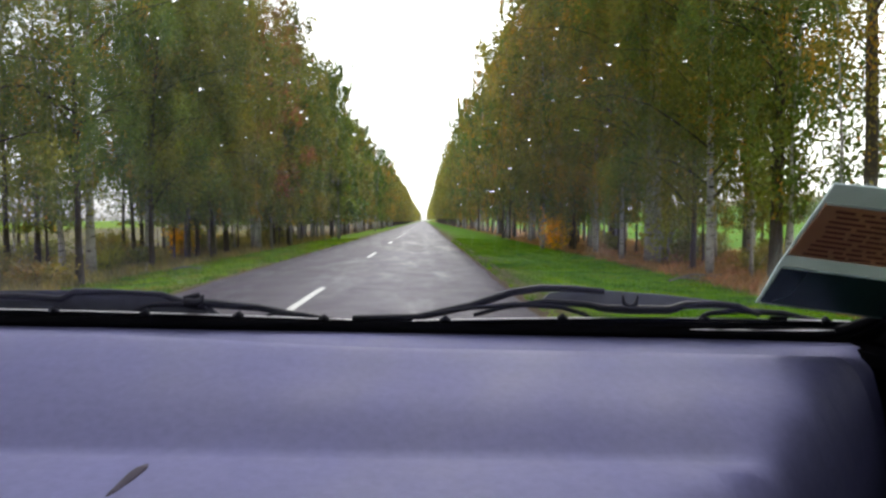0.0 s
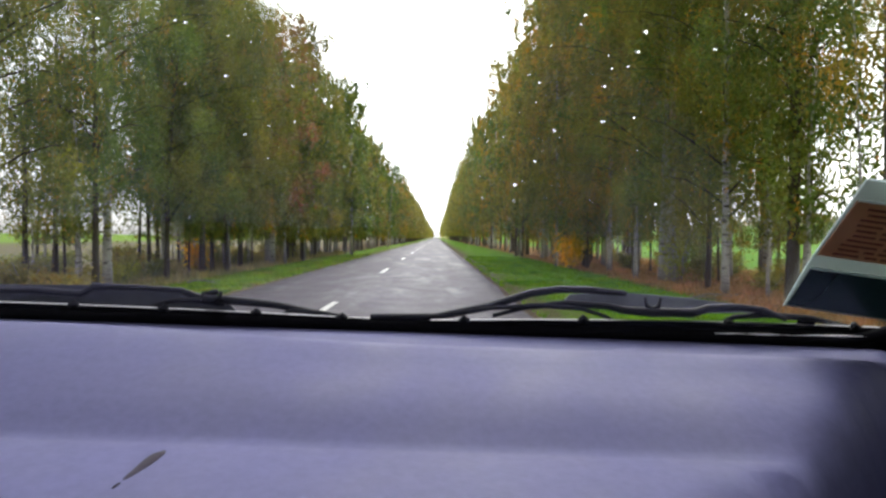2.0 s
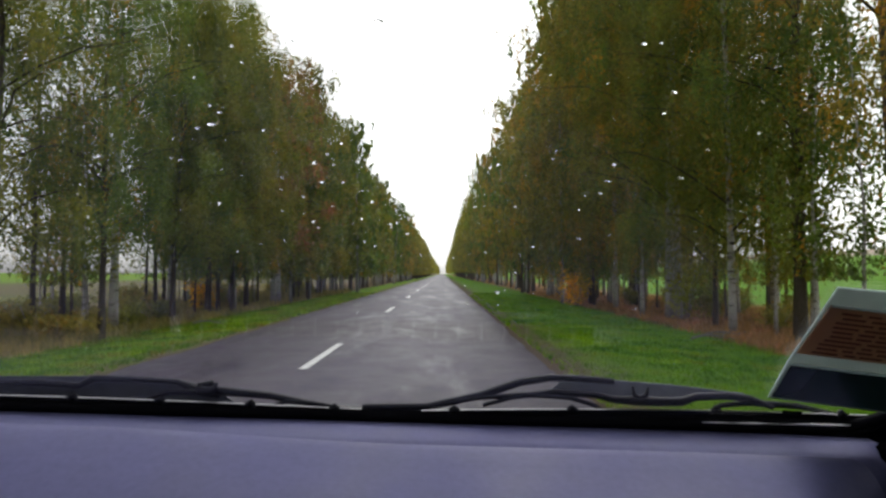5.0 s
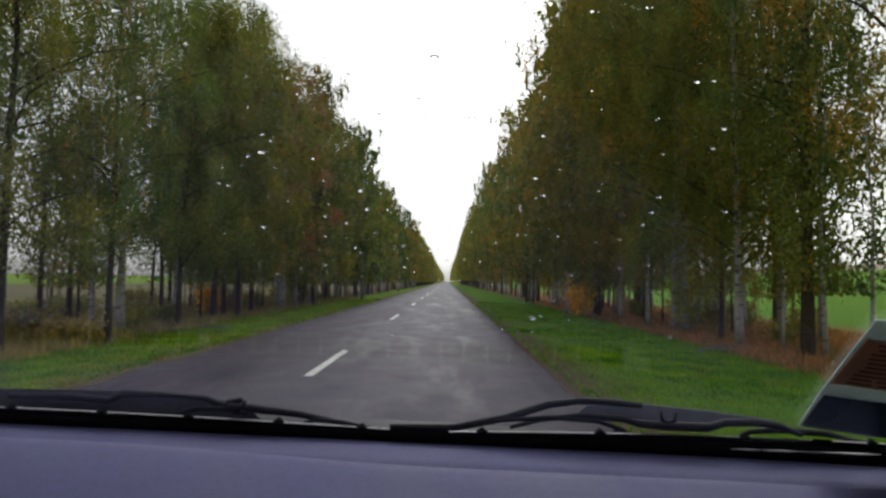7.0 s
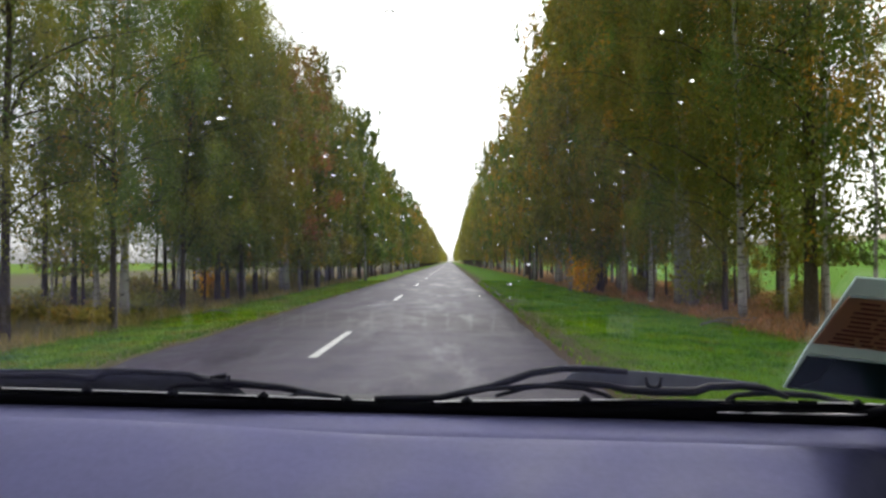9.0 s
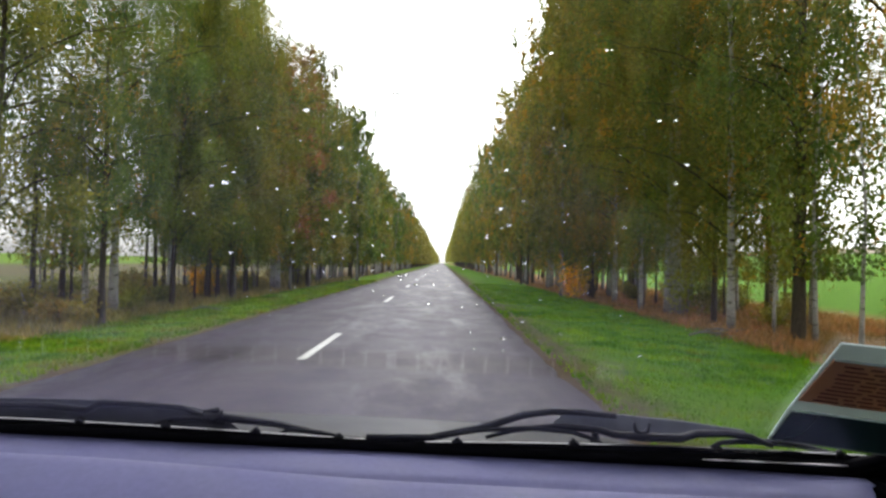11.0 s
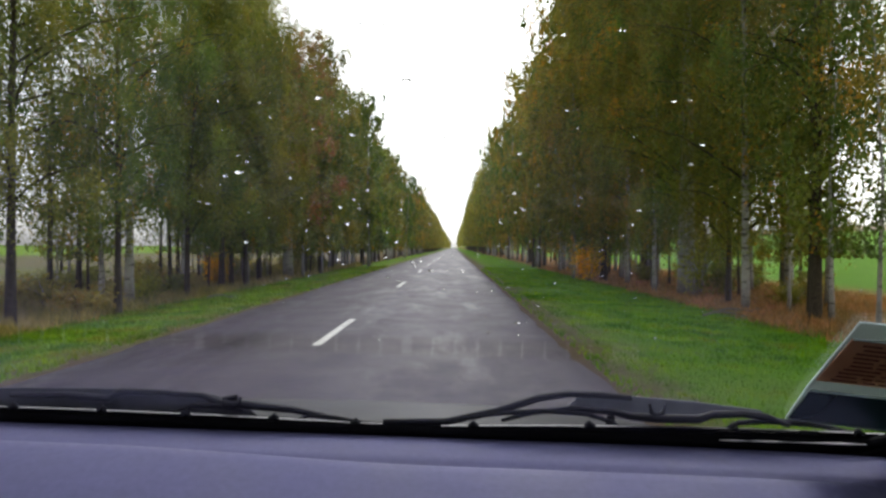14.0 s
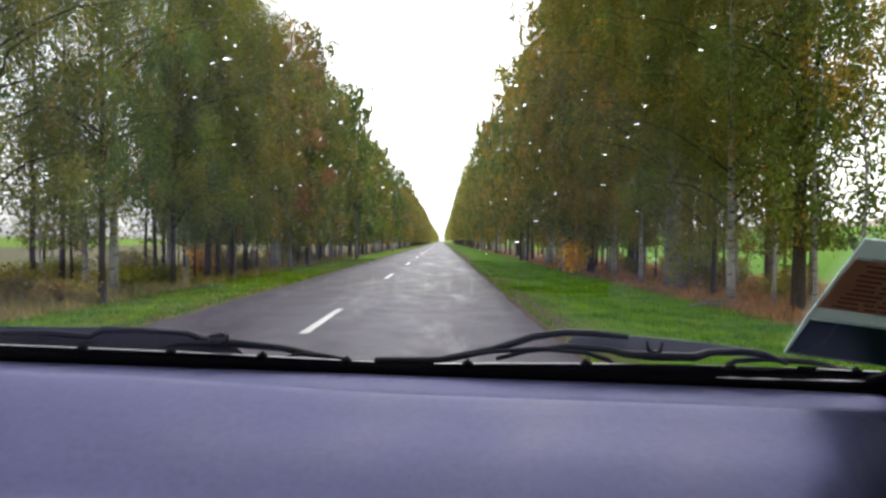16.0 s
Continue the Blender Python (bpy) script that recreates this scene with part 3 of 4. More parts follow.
def far_rows(x_rows, height, radius, seed, label):
    """The avenue beyond, too far to tell its trees apart."""
    r = np.random.default_rng(seed)
    cs, shapes = [], []
    y = 143.0
    while y < 1150:
        for x in x_rows:
            h = height * r.uniform(0.78, 1.12)
            px, py = x + r.normal(0, 0.4), y + r.uniform(-1.5, 1.5)
            n = 620 if y < 300 else 200
            u = r.uniform(0, 1, n)
            rad = radius * (0.35 + 0.65 * np.sin(np.pi * (0.2 + 0.75 * u))) * np.sqrt(r.uniform(0, 1, n))
            w = r.uniform(0, 2 * np.pi, n)
            cs.append(np.stack([px + rad * np.cos(w), py + rad * np.sin(w), h * (0.09 + 0.91 * u)], 1))
            if y < 400:
                shapes.append(tube([(px, py, -0.3), (px, py, h * 0.4)], [0.16, 0.11], 4))
        y += 3.6 if y < 300 else 5.5
    ob = new("far_trees")
    mesh("trunks", join(*shapes), BARK, ob)["kind"] = "stuff"
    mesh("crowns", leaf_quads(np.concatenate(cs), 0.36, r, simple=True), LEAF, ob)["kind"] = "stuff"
    tagged(ob, label, "trees", kind="stuff")


far_rows((7.9, 11.4), 22.5, 3.7, 3, "distant row of green birches lining the road")
far_rows((-8.2, -11.2), 12.7, 2.9, 4, "distant lower row of green birches lining the road")

# one tree in rust-red leaf
rusty = make_tree("rust_tree", "broad tree with rust-red autumn leaves among green birches",
                  birch_parts(91, 12.6, 2.9, 0.2, 40, 17000, 0.075, 0.17, 0.8, simple=True), RUST, "")
rusty.matrix_basis = pose(-7.9, 29.2, ground_z(-7.9), 0, 0, 30)


# ================= undergrowth =================
def shrub(seed, w, h, n, size, leaf, name, label):
    r = np.random.default_rng(seed)
    ob = new(name)
    stems = []
    tips = []
    for k in range(9):
        a, l = r.uniform(0, 6.28), r.uniform(0.5, 1.0)
        tip = (math.cos(a) * w * 0.4 * l, math.sin(a) * w * 0.4 * l, h * r.uniform(0.6, 0.95))
        stems.append(tube([(0.05 * math.cos(a), 0.05 * math.sin(a), -0.1), (tip[0] * 0.45, tip[1] * 0.45, tip[2] * 0.55), tip], [0.022, 0.016, 0.006], 5))
        tips.append(tip)
    tips = np.array(tips)
    t = r.uniform(0.25, 1.05, n)[:, None]
    c = tips[r.integers(0, 9, n)] * t + r.normal(0, 1, (n, 3)) * np.array((w * 0.13, w * 0.13, h * 0.10))
    c = c[c[:, 2] > 0.05]
    mesh("stems", join(*stems), BARK, ob)
    mesh("leaves", leaf_quads(c, size, r), leaf, ob)
    return tagged(ob, label, "bush")


b = shrub(5, 1.9, 2.0, 1500, 0.07, AMBER, "orange_bush", "orange autumn bush at the edge of the trees")
b.matrix_basis = pose(6.6, 30.0, ground_z(6.6))
b2 = shrub(6, 1.3, 1.5, 800, 0.07, AMBER, "orange_bush", "low yellow-orange bush among birch trunks")
b2.matrix_basis = pose(-9.4, 24.0, ground_z(-9.4))
b3 = shrub(8, 1.4, 1.3, 800, 0.07, BRUSH, "green_bush", "low olive bush among birch trunks")
spots = [(9.4, 17), (11.6, 24), (9.2, 29), (10.0, 41), (-8.3, 13.5), (-8.8, 19), (-9.4, 29), (-8.4, 35), (-9.0, 43), (-10.8, 16), (12.2, 33), (-8.9, 10.5), (-10.2, 12.5), (-11.6, 14), (-10.4, 20.5), (-11.8, 23), (-9.6, 25.5), (-11.0, 30), (-12.5, 34), (-10.4, 38), (-13, 18.5),
         (11.0, 19), (12.8, 22), (13.4, 27.5), (11.4, 37), (13.0, 17), (12.0, 42)]
hedge = shrub(12, 2.6, 2.0, 1500, 0.085, BRUSH, "green_bush", "tall dull olive bush behind the birch trunks")
hedge.matrix_basis = pose(-13.2, 15.5, ground_z(-13)) @ Matrix.Diagonal((1, 1, 0.36, 1))
for k in range(15):
    t = copy_thing(hedge, pose(0, 0, 0))
    x = -13.4 - 1.8 * ((k * 7) % 5) / 5
    t.matrix_basis = pose(x, 18.2 + 3.1 * k, ground_z(x), 0, 0, 61 * k) @ Matrix.Diagonal((1, 1, 0.30 + 0.08 * (k % 4), 1))
lime = shrub(14, 2.0, 2.3, 1600, 0.06, LIME, "yellow_green_bush", "bright yellow-green bush at the edge of the trees")
lime.matrix_basis = pose(8.5, 21.3, ground_z(8.5))
low_lime = copy_thing(lime, pose(0, 0, 0))
low_lime.matrix_basis = pose(-8.7, 16.8, ground_z(-8.7), 0, 0, 50) @ Matrix.Diagonal((0.6, 0.6, 0.38, 1))
b3.matrix_basis = pose(9.4, 21.0, ground_z(9.4))
for k, (x, y) in enumerate(spots):
    t = copy_thing(b3, pose(0, 0, 0))
    t.matrix_basis = pose(x, y, ground_z(x), 0, 0, 47 * k) @ Matrix.Diagonal((0.8 + 0.07 * (k % 5),) * 2 + (0.55 + 0.1 * (k % 4), 1))


# round bushes along the far edge of the crop
for k, (y, w) in enumerate(((205, 3.2), (226, 2.4), (262, 3.6), (300, 2.6), (318, 3.4), (372, 3.0), (440, 4.0))):
    t = copy_thing(hedge, pose(0, 0, 0))
    t.matrix_basis = pose(168, y, ground_z(168), 0, 0, 71 * k) @ Matrix.Diagonal((w, w, 0.9 * w, 1))
    tagged(t, "round brownish bush at the far edge of the field", "bush", "bushes across the field")


def tufts(name, label, regions, material, height, seed):
    """Thousands of bent grass blades."""
    r = np.random.default_rng(seed)
    vs, fs, base = [], [], 0
    for x0, x1, y0, y1, n in regions:
        x = r.uniform(x0, x1, n)
        y = y0 + (y1 - y0) * r.uniform(0, 1, n) ** 1.6
        z = np.array([ground_z(a) for a in x]) - 0.03
        h = height * r.uniform(0.5, 1.3, n)
        w = 0.006 + 0.0009 * y
        a = r.uniform(0, 6.283, n)
        bx, by = np.cos(a), np.sin(a)
        lx, ly = r.normal(0, 0.4, n) * h, r.normal(0, 0.4, n) * h
        p = np.stack([np.stack([x - bx * w, y - by * w, z], 1), np.stack([x + bx * w, y + by * w, z], 1), np.stack([x + lx, y + ly, z + h], 1)], 1)
        vs.append(p.reshape(-1, 3))
        fs.append(np.arange(3 * n).reshape(n, 3) + base)
        base += 3 * n
    ob = mesh(name, (np.concatenate(vs), np.concatenate(fs)), material)
    tagged(ob, label, "grass", kind="stuff")


tufts("verge_grass", "short wet green grass on the verge", [(2.15, 7.0, 4, 45, 48000), (1.75, 2.3, 4, 40, 2500)], BLADE, 0.075, 1)
tufts("verge_grass", "dull green grass on the verge across the road", [(-7.9, -4.75, 5, 45, 30000)], SEDGE, 0.09, 5)
tufts("dry_grass", "brown dry grass and weeds under the trees", [(6.6, 14.5, 8, 48, 30000)], STRAW, 0.20, 2)
tufts("weeds", "dull olive weeds and dry grass under the trees", [(-14.5, -7.5, 8, 50, 34000)], WEED, 0.30, 3)


def branch_litter():
    """Pale fallen sticks on the verge."""
    for k, (x, y, a, l) in enumerate([(6.6, 14.6, 20, 1.6), (7.2, 15.2, -25, 1.2), (-6.4, 17.0, 10, 1.0)]):
        r = np.random.default_rng(k)
        pts = [(l * (q - 0.5), 0.12 * math.sin(3 * q) + r.normal(0, 0.02), 0.05 + 0.06 * math.sin(5 * q)) for q in np.linspace(0, 1, 6)]
        fork = [(0.1 * l, 0.05, 0.07), (0.25 * l, 0.25, 0.12), (0.38 * l, 0.34, 0.05)]
        ob = mesh("fallen_branch", join(tube(pts, [0.028, 0.026, 0.022, 0.018, 0.013, 0.006], 6), tube(fork, [0.014, 0.010, 0.004], 5)), CROSS)
        ob.matrix_basis = pose(x, y, ground_z(x) + 0.02, 0, 0, a)
        tagged(ob, "pale fallen branch lying on the grass verge", "branch", "fallen branches")


branch_litter()


# ================= the car =================
# its right side sits lower, as the lane falls to the verge
CAR = Matrix.Translation((0, 0, 1.118)) @ pose(0, 0, 0, 0, 1.5, 0) @ Matrix.Translation((0, 0, -1.118))
car = tagged(new("car"), "dark car with a lilac-grey plastic dashboard", "car")
car.matrix_basis = CAR


def glass_z(y):
    """Height of the sloping windscreen's inner face."""
    return 1.112 + (0.80 - y) * 0.90


def build_dashboard():
    """A padded top with a step near the glass; the slots of the demister lie in a trench beyond it."""
    xs = [-0.86 + 0.02 * k for k in range(50)] + [0.14 + 0.008 * k for k in range(61)]

    def step_top(x):
        u = min(1.0, max(0.0, (x + 0.42) / 0.42))
        return 1.1200 - 0.0105 * u * u * (3 - 2 * u)

    def profile(x):
        t = step_top(x)
        return [(0.800, 1.080), (0.798, 1.1020), (0.775, 1.1010), (0.735, 1.0985), (0.724, 1.0955), (0.708, 1.0815), (0.6800, 1.0800), (0.678, t - 0.006), (0.675, t - 0.0015), (0.669, t),
                (0.655, t - 0.0022), (0.630, t - 0.0085), (0.600, t - 0.0190), (0.570, 1.0870), (0.545, 1.0765), (0.520, 1.0645), (0.508, 1.0575), (0.500, 1.0545), (0.492, 1.0545), (0.470, 1.0555),
                (0.42, 1.054), (0.36, 1.047), (0.29, 1.030), (0.26, 0.98), (0.26, 0.70), (0.70, 0.70)]
    v, f = prism(profile(0), xs)
    n = len(profile(0))
    for k, x in enumerate(xs):
        pull = 0.10 * max(0, (x - 0.30)) ** 1.5
        for j, (y, z) in enumerate(profile(x)):
            # the end towards the door is bent down along a slant to imitate darkening there
            drop = min(0.5, 0.070 * (max(0.0, x - 0.226 - 1.00 * (y - 0.43)) / 0.050) ** 2.3)
            v[k * n + j] = (x, y - pull, z - drop)
    dash = mesh("dashboard", (v, f), LILAC, car, "lilac-grey grained plastic dashboard top", smooth=True)
    # demister slots in the trench beyond the step, in groups of nine
    mesh("demister_grille", slab([(-0.66, 0.6815, 1.0803), (0.262, 0.6815, 1.0803), (0.262, 0.7080, 1.0817), (-0.66, 0.7080, 1.0817)], (0, 0, 0.0008)), GRILLE, dash, "pale grey demister grille")
    slot = slab([(-0.0135, 0.6825, 1.0806), (0.0135, 0.6825, 1.0806), (0.0135, 0.7070, 1.0819), (-0.0135, 0.7070, 1.0819)], (0, 0, 0.0020))
    first = mesh("demister_slot", slot, BLACK, dash)
    for k in range(27):
        ob = first if k == 0 else first.copy()
        if k:
            scene.collection.objects.link(ob)
        ob.location = (-0.615 + 0.0310 * k + 0.010 * (k // 9), 0, 0)
    mesh("dash_lip", join(box(-0.88, 0.64, 0.786, 0.7995, 1.05, 1.0985), box(-0.88, 0.64, 0.8000, 0.835, 1.05, 1.1065)), FELT, dash, "black lip under the glass")
    # a crease in the padding, a flattened tube in a darker tone
    crease = [(-0.206, 0.476, 1.0550), (-0.2065, 0.468, 1.0555), (-0.207, 0.459, 1.0555), (-0.2075, 0.448, 1.0550), (-0.2085, 0.434, 1.0545), (-0.211, 0.410, 1.0530)]
    mesh("crease", tube(crease, [0.002, 0.0045, 0.005, 0.0045, 0.003, 0.001], 8, 0.18), CREASE_TONE, dash, "dark crease in the padding", smooth=True)


def build_windscreen():
    lo, hi = 0.822, 0.19
    R, L = (0.60, 0.50), (-0.88, -0.78)
    c = [(L[0], lo, glass_z(lo)), (R[0], lo, glass_z(lo)), (R[1], hi, glass_z(hi)), (L[1], hi, glass_z(hi))]
    ws = mesh("windscreen", slab(c, (0, 0.0033, 0.0037)), GLASS, car, "sloping clear windscreen with raindrops")
    ws.visible_shadow = False
    # rubber seal along the foot and up both pillars, rounded at the corners
    seal = [(L[1] - 0.01, hi, glass_z(hi)), (L[0] - 0.01, 0.70, glass_z(0.70))]
    for k in range(7):
        w = math.pi / 2 * k / 6
        seal.append((L[0] + 0.07 - 0.08 * math.cos(w), 0.735 + 0.07 * math.sin(w), glass_z(0.735 + 0.07 * math.sin(w)) + 0.003 * math.sin(w)))
    for x in (-0.5, -0.2, 0.1, 0.35):
        seal.append((x, 0.805, glass_z(0.805) + 0.003))
    for k in range(7):
        w = math.pi / 2 * (1 - k / 6)
        seal.append((R[0] - 0.07 + 0.08 * math.cos(w), 0.735 + 0.07 * math.sin(w), glass_z(0.735 + 0.07 * math.sin(w)) + 0.003 * math.sin(w)))
    seal += [(R[0] + 0.005, 0.66, glass_z(0.66)), (R[1] + 0.01, hi, glass_z(hi))]
    mesh("windscreen_seal", tube(seal, 0.0095, 10), BLACK, ws, "black rubber windscreen seal", smooth=True)
    # a steel sliver of uneven width, added to draw the sky's glints on the seal
    mesh("seal_glint", tube([(0.36, 0.786, 1.1159), (0.38, 0.7855, 1.1162), (0.40, 0.7853, 1.1162), (0.41, 0.785, 1.1165), (0.43, 0.785, 1.1167), (0.445, 0.784, 1.117), (0.47, 0.783, 1.1174), (0.50, 0.782, 1.118), (0.52, 0.779, 1.1188), (0.545, 0.775, 1.120)], [0.0003, 0.0010, 0.0003, 0.0010, 0.0013, 0.0003, 0.0004, 0.0012, 0.0014, 0.0004], 6), STEEL, ws, "broken bright glints on the seal, modelled as a thin steel sliver", smooth=True)
    # black corner behind the rounded glass
    arc = [(R[0] - 0.07 + 0.075 * math.cos(w), 0.735 + 0.067 * math.sin(w)) for w in [math.pi / 2 * k / 6 for k in range(7)]]
    ring = arc + [(0.52, 0.83), (0.68, 0.83), (0.68, 0.70)]
    mesh("corner_mask", slab([(x, y, glass_z(y) - 0.010) for x, y in ring], (0, -0.002, -0.002)), BLACK, ws, "black corner mask")
    # raindrops
    r = np.random.default_rng(21)
    shapes = []
    for k in range(180):
        x = r.normal(-0.03, 0.13) if k < 165 else r.uniform(-0.5, 0.45)
        y = min(max(r.normal(0.50, 0.075), 0.37), 0.74)
        s = 0.00072 * math.exp(r.normal(0, 0.42))
        v, f = [], []
        ring = 7
        ex = r.uniform(1.3, 3.4)
        for j, (h, q) in enumerate(((0.0, 1.0), (0.55, 0.8), (0.9, 0.4))):
            for i in range(ring):
                w = 6.2832 * i / ring
                v.append((x + s * ex * q * math.cos(w), y + s * q * math.sin(w) * 0.74 + 0.0034 + h * s * 0.45,
                          glass_z(y + s * q * math.sin(w) * 0.74) + 0.0038 + h * s * 0.5))
        for j in range(2):
            for i in range(ring):
                t = (i + 1) % ring
                f.append((j * ring + i, j * ring + t, (j + 1) * ring + t, (j + 1) * ring + i))
        f += [tuple(range(2 * ring, 3 * ring)), tuple(reversed(range(ring)))]
        shapes.append((v, f))
    d = mesh("raindrops", join(*shapes), WATER, ws, "clear raindrops on the glass", smooth=True)
    d["kind"] = "stuff"
    d.visible_shadow = False


def build_wipers():
    """Two wipers parked along the foot of the glass."""
    def blade(parent, x0, x1, z0, z1, clips, bow):
        n = 12

        def rise(q):
            return z0 + (z1 - z0) * q + bow * 4 * q * (1 - q)

        def pt(q, dy, dz):
            return (x0 + (x1 - x0) * q, 0.802 + dy, rise(q) + dz)
        qs = [k / n for k in range(n + 1)]
        mesh("rubber_blade", prism([(0.7990, -0.0010), (0.8040, -0.0010), (0.8045, -0.0060), (0.8020, -0.0075), (0.8060, -0.0120), (0.8060, -0.0150), (0.8030, -0.0230), (0.8010, -0.0230), (0.7980, -0.0150), (0.7980, -0.0120), (0.8010, -0.0075), (0.7985, -0.0060)],
             [x0 + (x1 - x0) * q for q in qs], lambda x: (-rise((x - x0) / (x1 - x0)), 0.0)), BLACK, parent, "black rubber wiper blade")
        cut = [0.0] + clips + [1.0]
        for a, b in zip(cut, cut[1:]):
            a, b = a + 0.012, b - 0.012
            rows = [a + (b - a) * k / 4 for k in range(5)]
            v = [pt(q, dy, dz) for q in rows for dy, dz in ((-0.0063, -0.0002), (-0.0052, 0.0007), (-0.0046, 0.0001), (-0.0057, -0.0008))]
            f = [(4 * k + j, 4 * k + 4 + j, 4 * k + 4 + (j + 1) % 4, 4 * k + (j + 1) % 4) for k in range(4) for j in range(4)] + [(3, 2, 1, 0), (16, 17, 18, 19)]
            mesh("spring_strip", (v, f), STEEL, parent, "bright steel spring strip")
        for c in clips:
            mesh("clip", tube([pt(c - 0.012, -0.002, -0.004), pt(c, -0.002, 0.003), pt(c + 0.012, -0.002, -0.004)], 0.0035, 6), WIPER, parent)

    right = mesh("wiper", tube([(-0.085, 0.803, 1.122), (0.00, 0.806, 1.124), (0.07, 0.809, 1.140), (0.125, 0.812, 1.1590), (0.165, 0.814, 1.1655), (0.205, 0.815, 1.1655), (0.252, 0.816, 1.1625)],
                           [0.0035, 0.005, 0.0055, 0.0055, 0.005, 0.0048, 0.0038], 8), WIPER, car, "black wiper parked at the foot of the windscreen", smooth=True)
    blade(right, -0.014, 0.625, 1.1205, 1.1310, [0.08, 0.323, 0.620, 0.88], 0.0050)
    mesh("bracket", tube([(0.075, 0.806, 1.128), (0.115, 0.806, 1.140), (0.17, 0.806, 1.148), (0.225, 0.804, 1.146), (0.245, 0.800, 1.142), (0.28, 0.797, 1.141), (0.335, 0.797, 1.142), (0.355, 0.797, 1.149),
                          (0.395, 0.797, 1.151), (0.425, 0.796, 1.149), (0.455, 0.795, 1.138)], [0.0026, 0.0034, 0.0042, 0.0046, 0.0052, 0.0062, 0.0062, 0.0056, 0.0050, 0.0044, 0.0034], 8), WIPER, right, smooth=True)
    mesh("yoke", tube([(0.02, 0.804, 1.129), (0.07, 0.804, 1.138), (0.13, 0.804, 1.144), (0.19, 0.803, 1.142), (0.222, 0.802, 1.133), (0.232, 0.802, 1.127)], [0.0025, 0.003, 0.0035, 0.0035, 0.003, 0.003], 6), WIPER, right, smooth=True)
    mesh("yoke", tube([(0.375, 0.802, 1.128), (0.390, 0.801, 1.138), (0.43, 0.800, 1.1425), (0.49, 0.800, 1.140), (0.54, 0.801, 1.131)], [0.003, 0.0035, 0.0045, 0.0045, 0.003], 6), WIPER, right, smooth=True)
    mesh("hook", join(tube([(0.271, 0.797, 1.160), (0.274, 0.797, 1.149), (0.281, 0.797, 1.145), (0.289, 0.797, 1.149), (0.292, 0.797, 1.160)], [0.0018, 0.003, 0.004, 0.003, 0.0018], 6)), WIPER, right, smooth=True)
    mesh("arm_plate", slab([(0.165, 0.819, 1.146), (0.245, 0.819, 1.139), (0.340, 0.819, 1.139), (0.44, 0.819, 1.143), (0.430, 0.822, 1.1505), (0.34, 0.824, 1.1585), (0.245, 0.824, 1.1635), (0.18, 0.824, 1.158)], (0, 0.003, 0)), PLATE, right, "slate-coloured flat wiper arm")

    left = mesh("wiper", tube([(-0.60, 0.81, 1.1390), (-0.52, 0.81, 1.1410), (-0.465, 0.81, 1.1380), (-0.448, 0.81, 1.1480), (-0.40, 0.81, 1.1490), (-0.335, 0.81, 1.1470), (-0.31, 0.808, 1.1380), (-0.27, 0.806, 1.1370),
                               (-0.21, 0.806, 1.1330), (-0.16, 0.806, 1.1250), (-0.10, 0.805, 1.1155)], [0.004, 0.005, 0.005, 0.0055, 0.004, 0.004, 0.006, 0.006, 0.005, 0.004, 0.003], 8),
                WIPER, car, "black wiper parked at the foot of the windscreen", smooth=True)
    blade(left, -0.70, -0.078, 1.1255, 1.1200, [0.18, 0.375, 0.560, 0.752, 0.93], 0.0025)
    mesh("yoke", tube([(-0.37, 0.803, 1.1250), (-0.345, 0.803, 1.1340), (-0.31, 0.803, 1.1360), (-0.275, 0.803, 1.1310)], [0.003, 0.0035, 0.004, 0.003], 6), WIPER, left, smooth=True)
    mesh("yoke", tube([(-0.20, 0.803, 1.1210), (-0.185, 0.803, 1.1270), (-0.15, 0.803, 1.1250), (-0.09, 0.803, 1.1150)], [0.003, 0.0035, 0.0035, 0.003], 6), WIPER, left, smooth=True)
    mesh("hook", join(tube([(-0.302, 0.800, 1.1390), (-0.288, 0.800, 1.1380), (-0.280, 0.800, 1.1410), (-0.278, 0.800, 1.1490)], [0.006, 0.006, 0.004, 0.002], 6),
                      tube([(-0.305, 0.806, 1.1430), (-0.285, 0.806, 1.1480)], 0.004, 6)), WIPER, left, smooth=True)
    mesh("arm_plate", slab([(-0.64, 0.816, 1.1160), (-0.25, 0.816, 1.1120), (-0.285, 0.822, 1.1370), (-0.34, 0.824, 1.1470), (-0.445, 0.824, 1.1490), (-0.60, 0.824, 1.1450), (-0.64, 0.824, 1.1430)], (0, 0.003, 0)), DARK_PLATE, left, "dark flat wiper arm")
    mesh("joint_cover", slab([(-0.042, 0.806, 1.108), (0.012, 0.806, 1.108), (0.010, 0.806, 1.1185), (-0.040, 0.806, 1.120)], (0, 0.012, 0)), LEDGE, right, "grey joint cover")


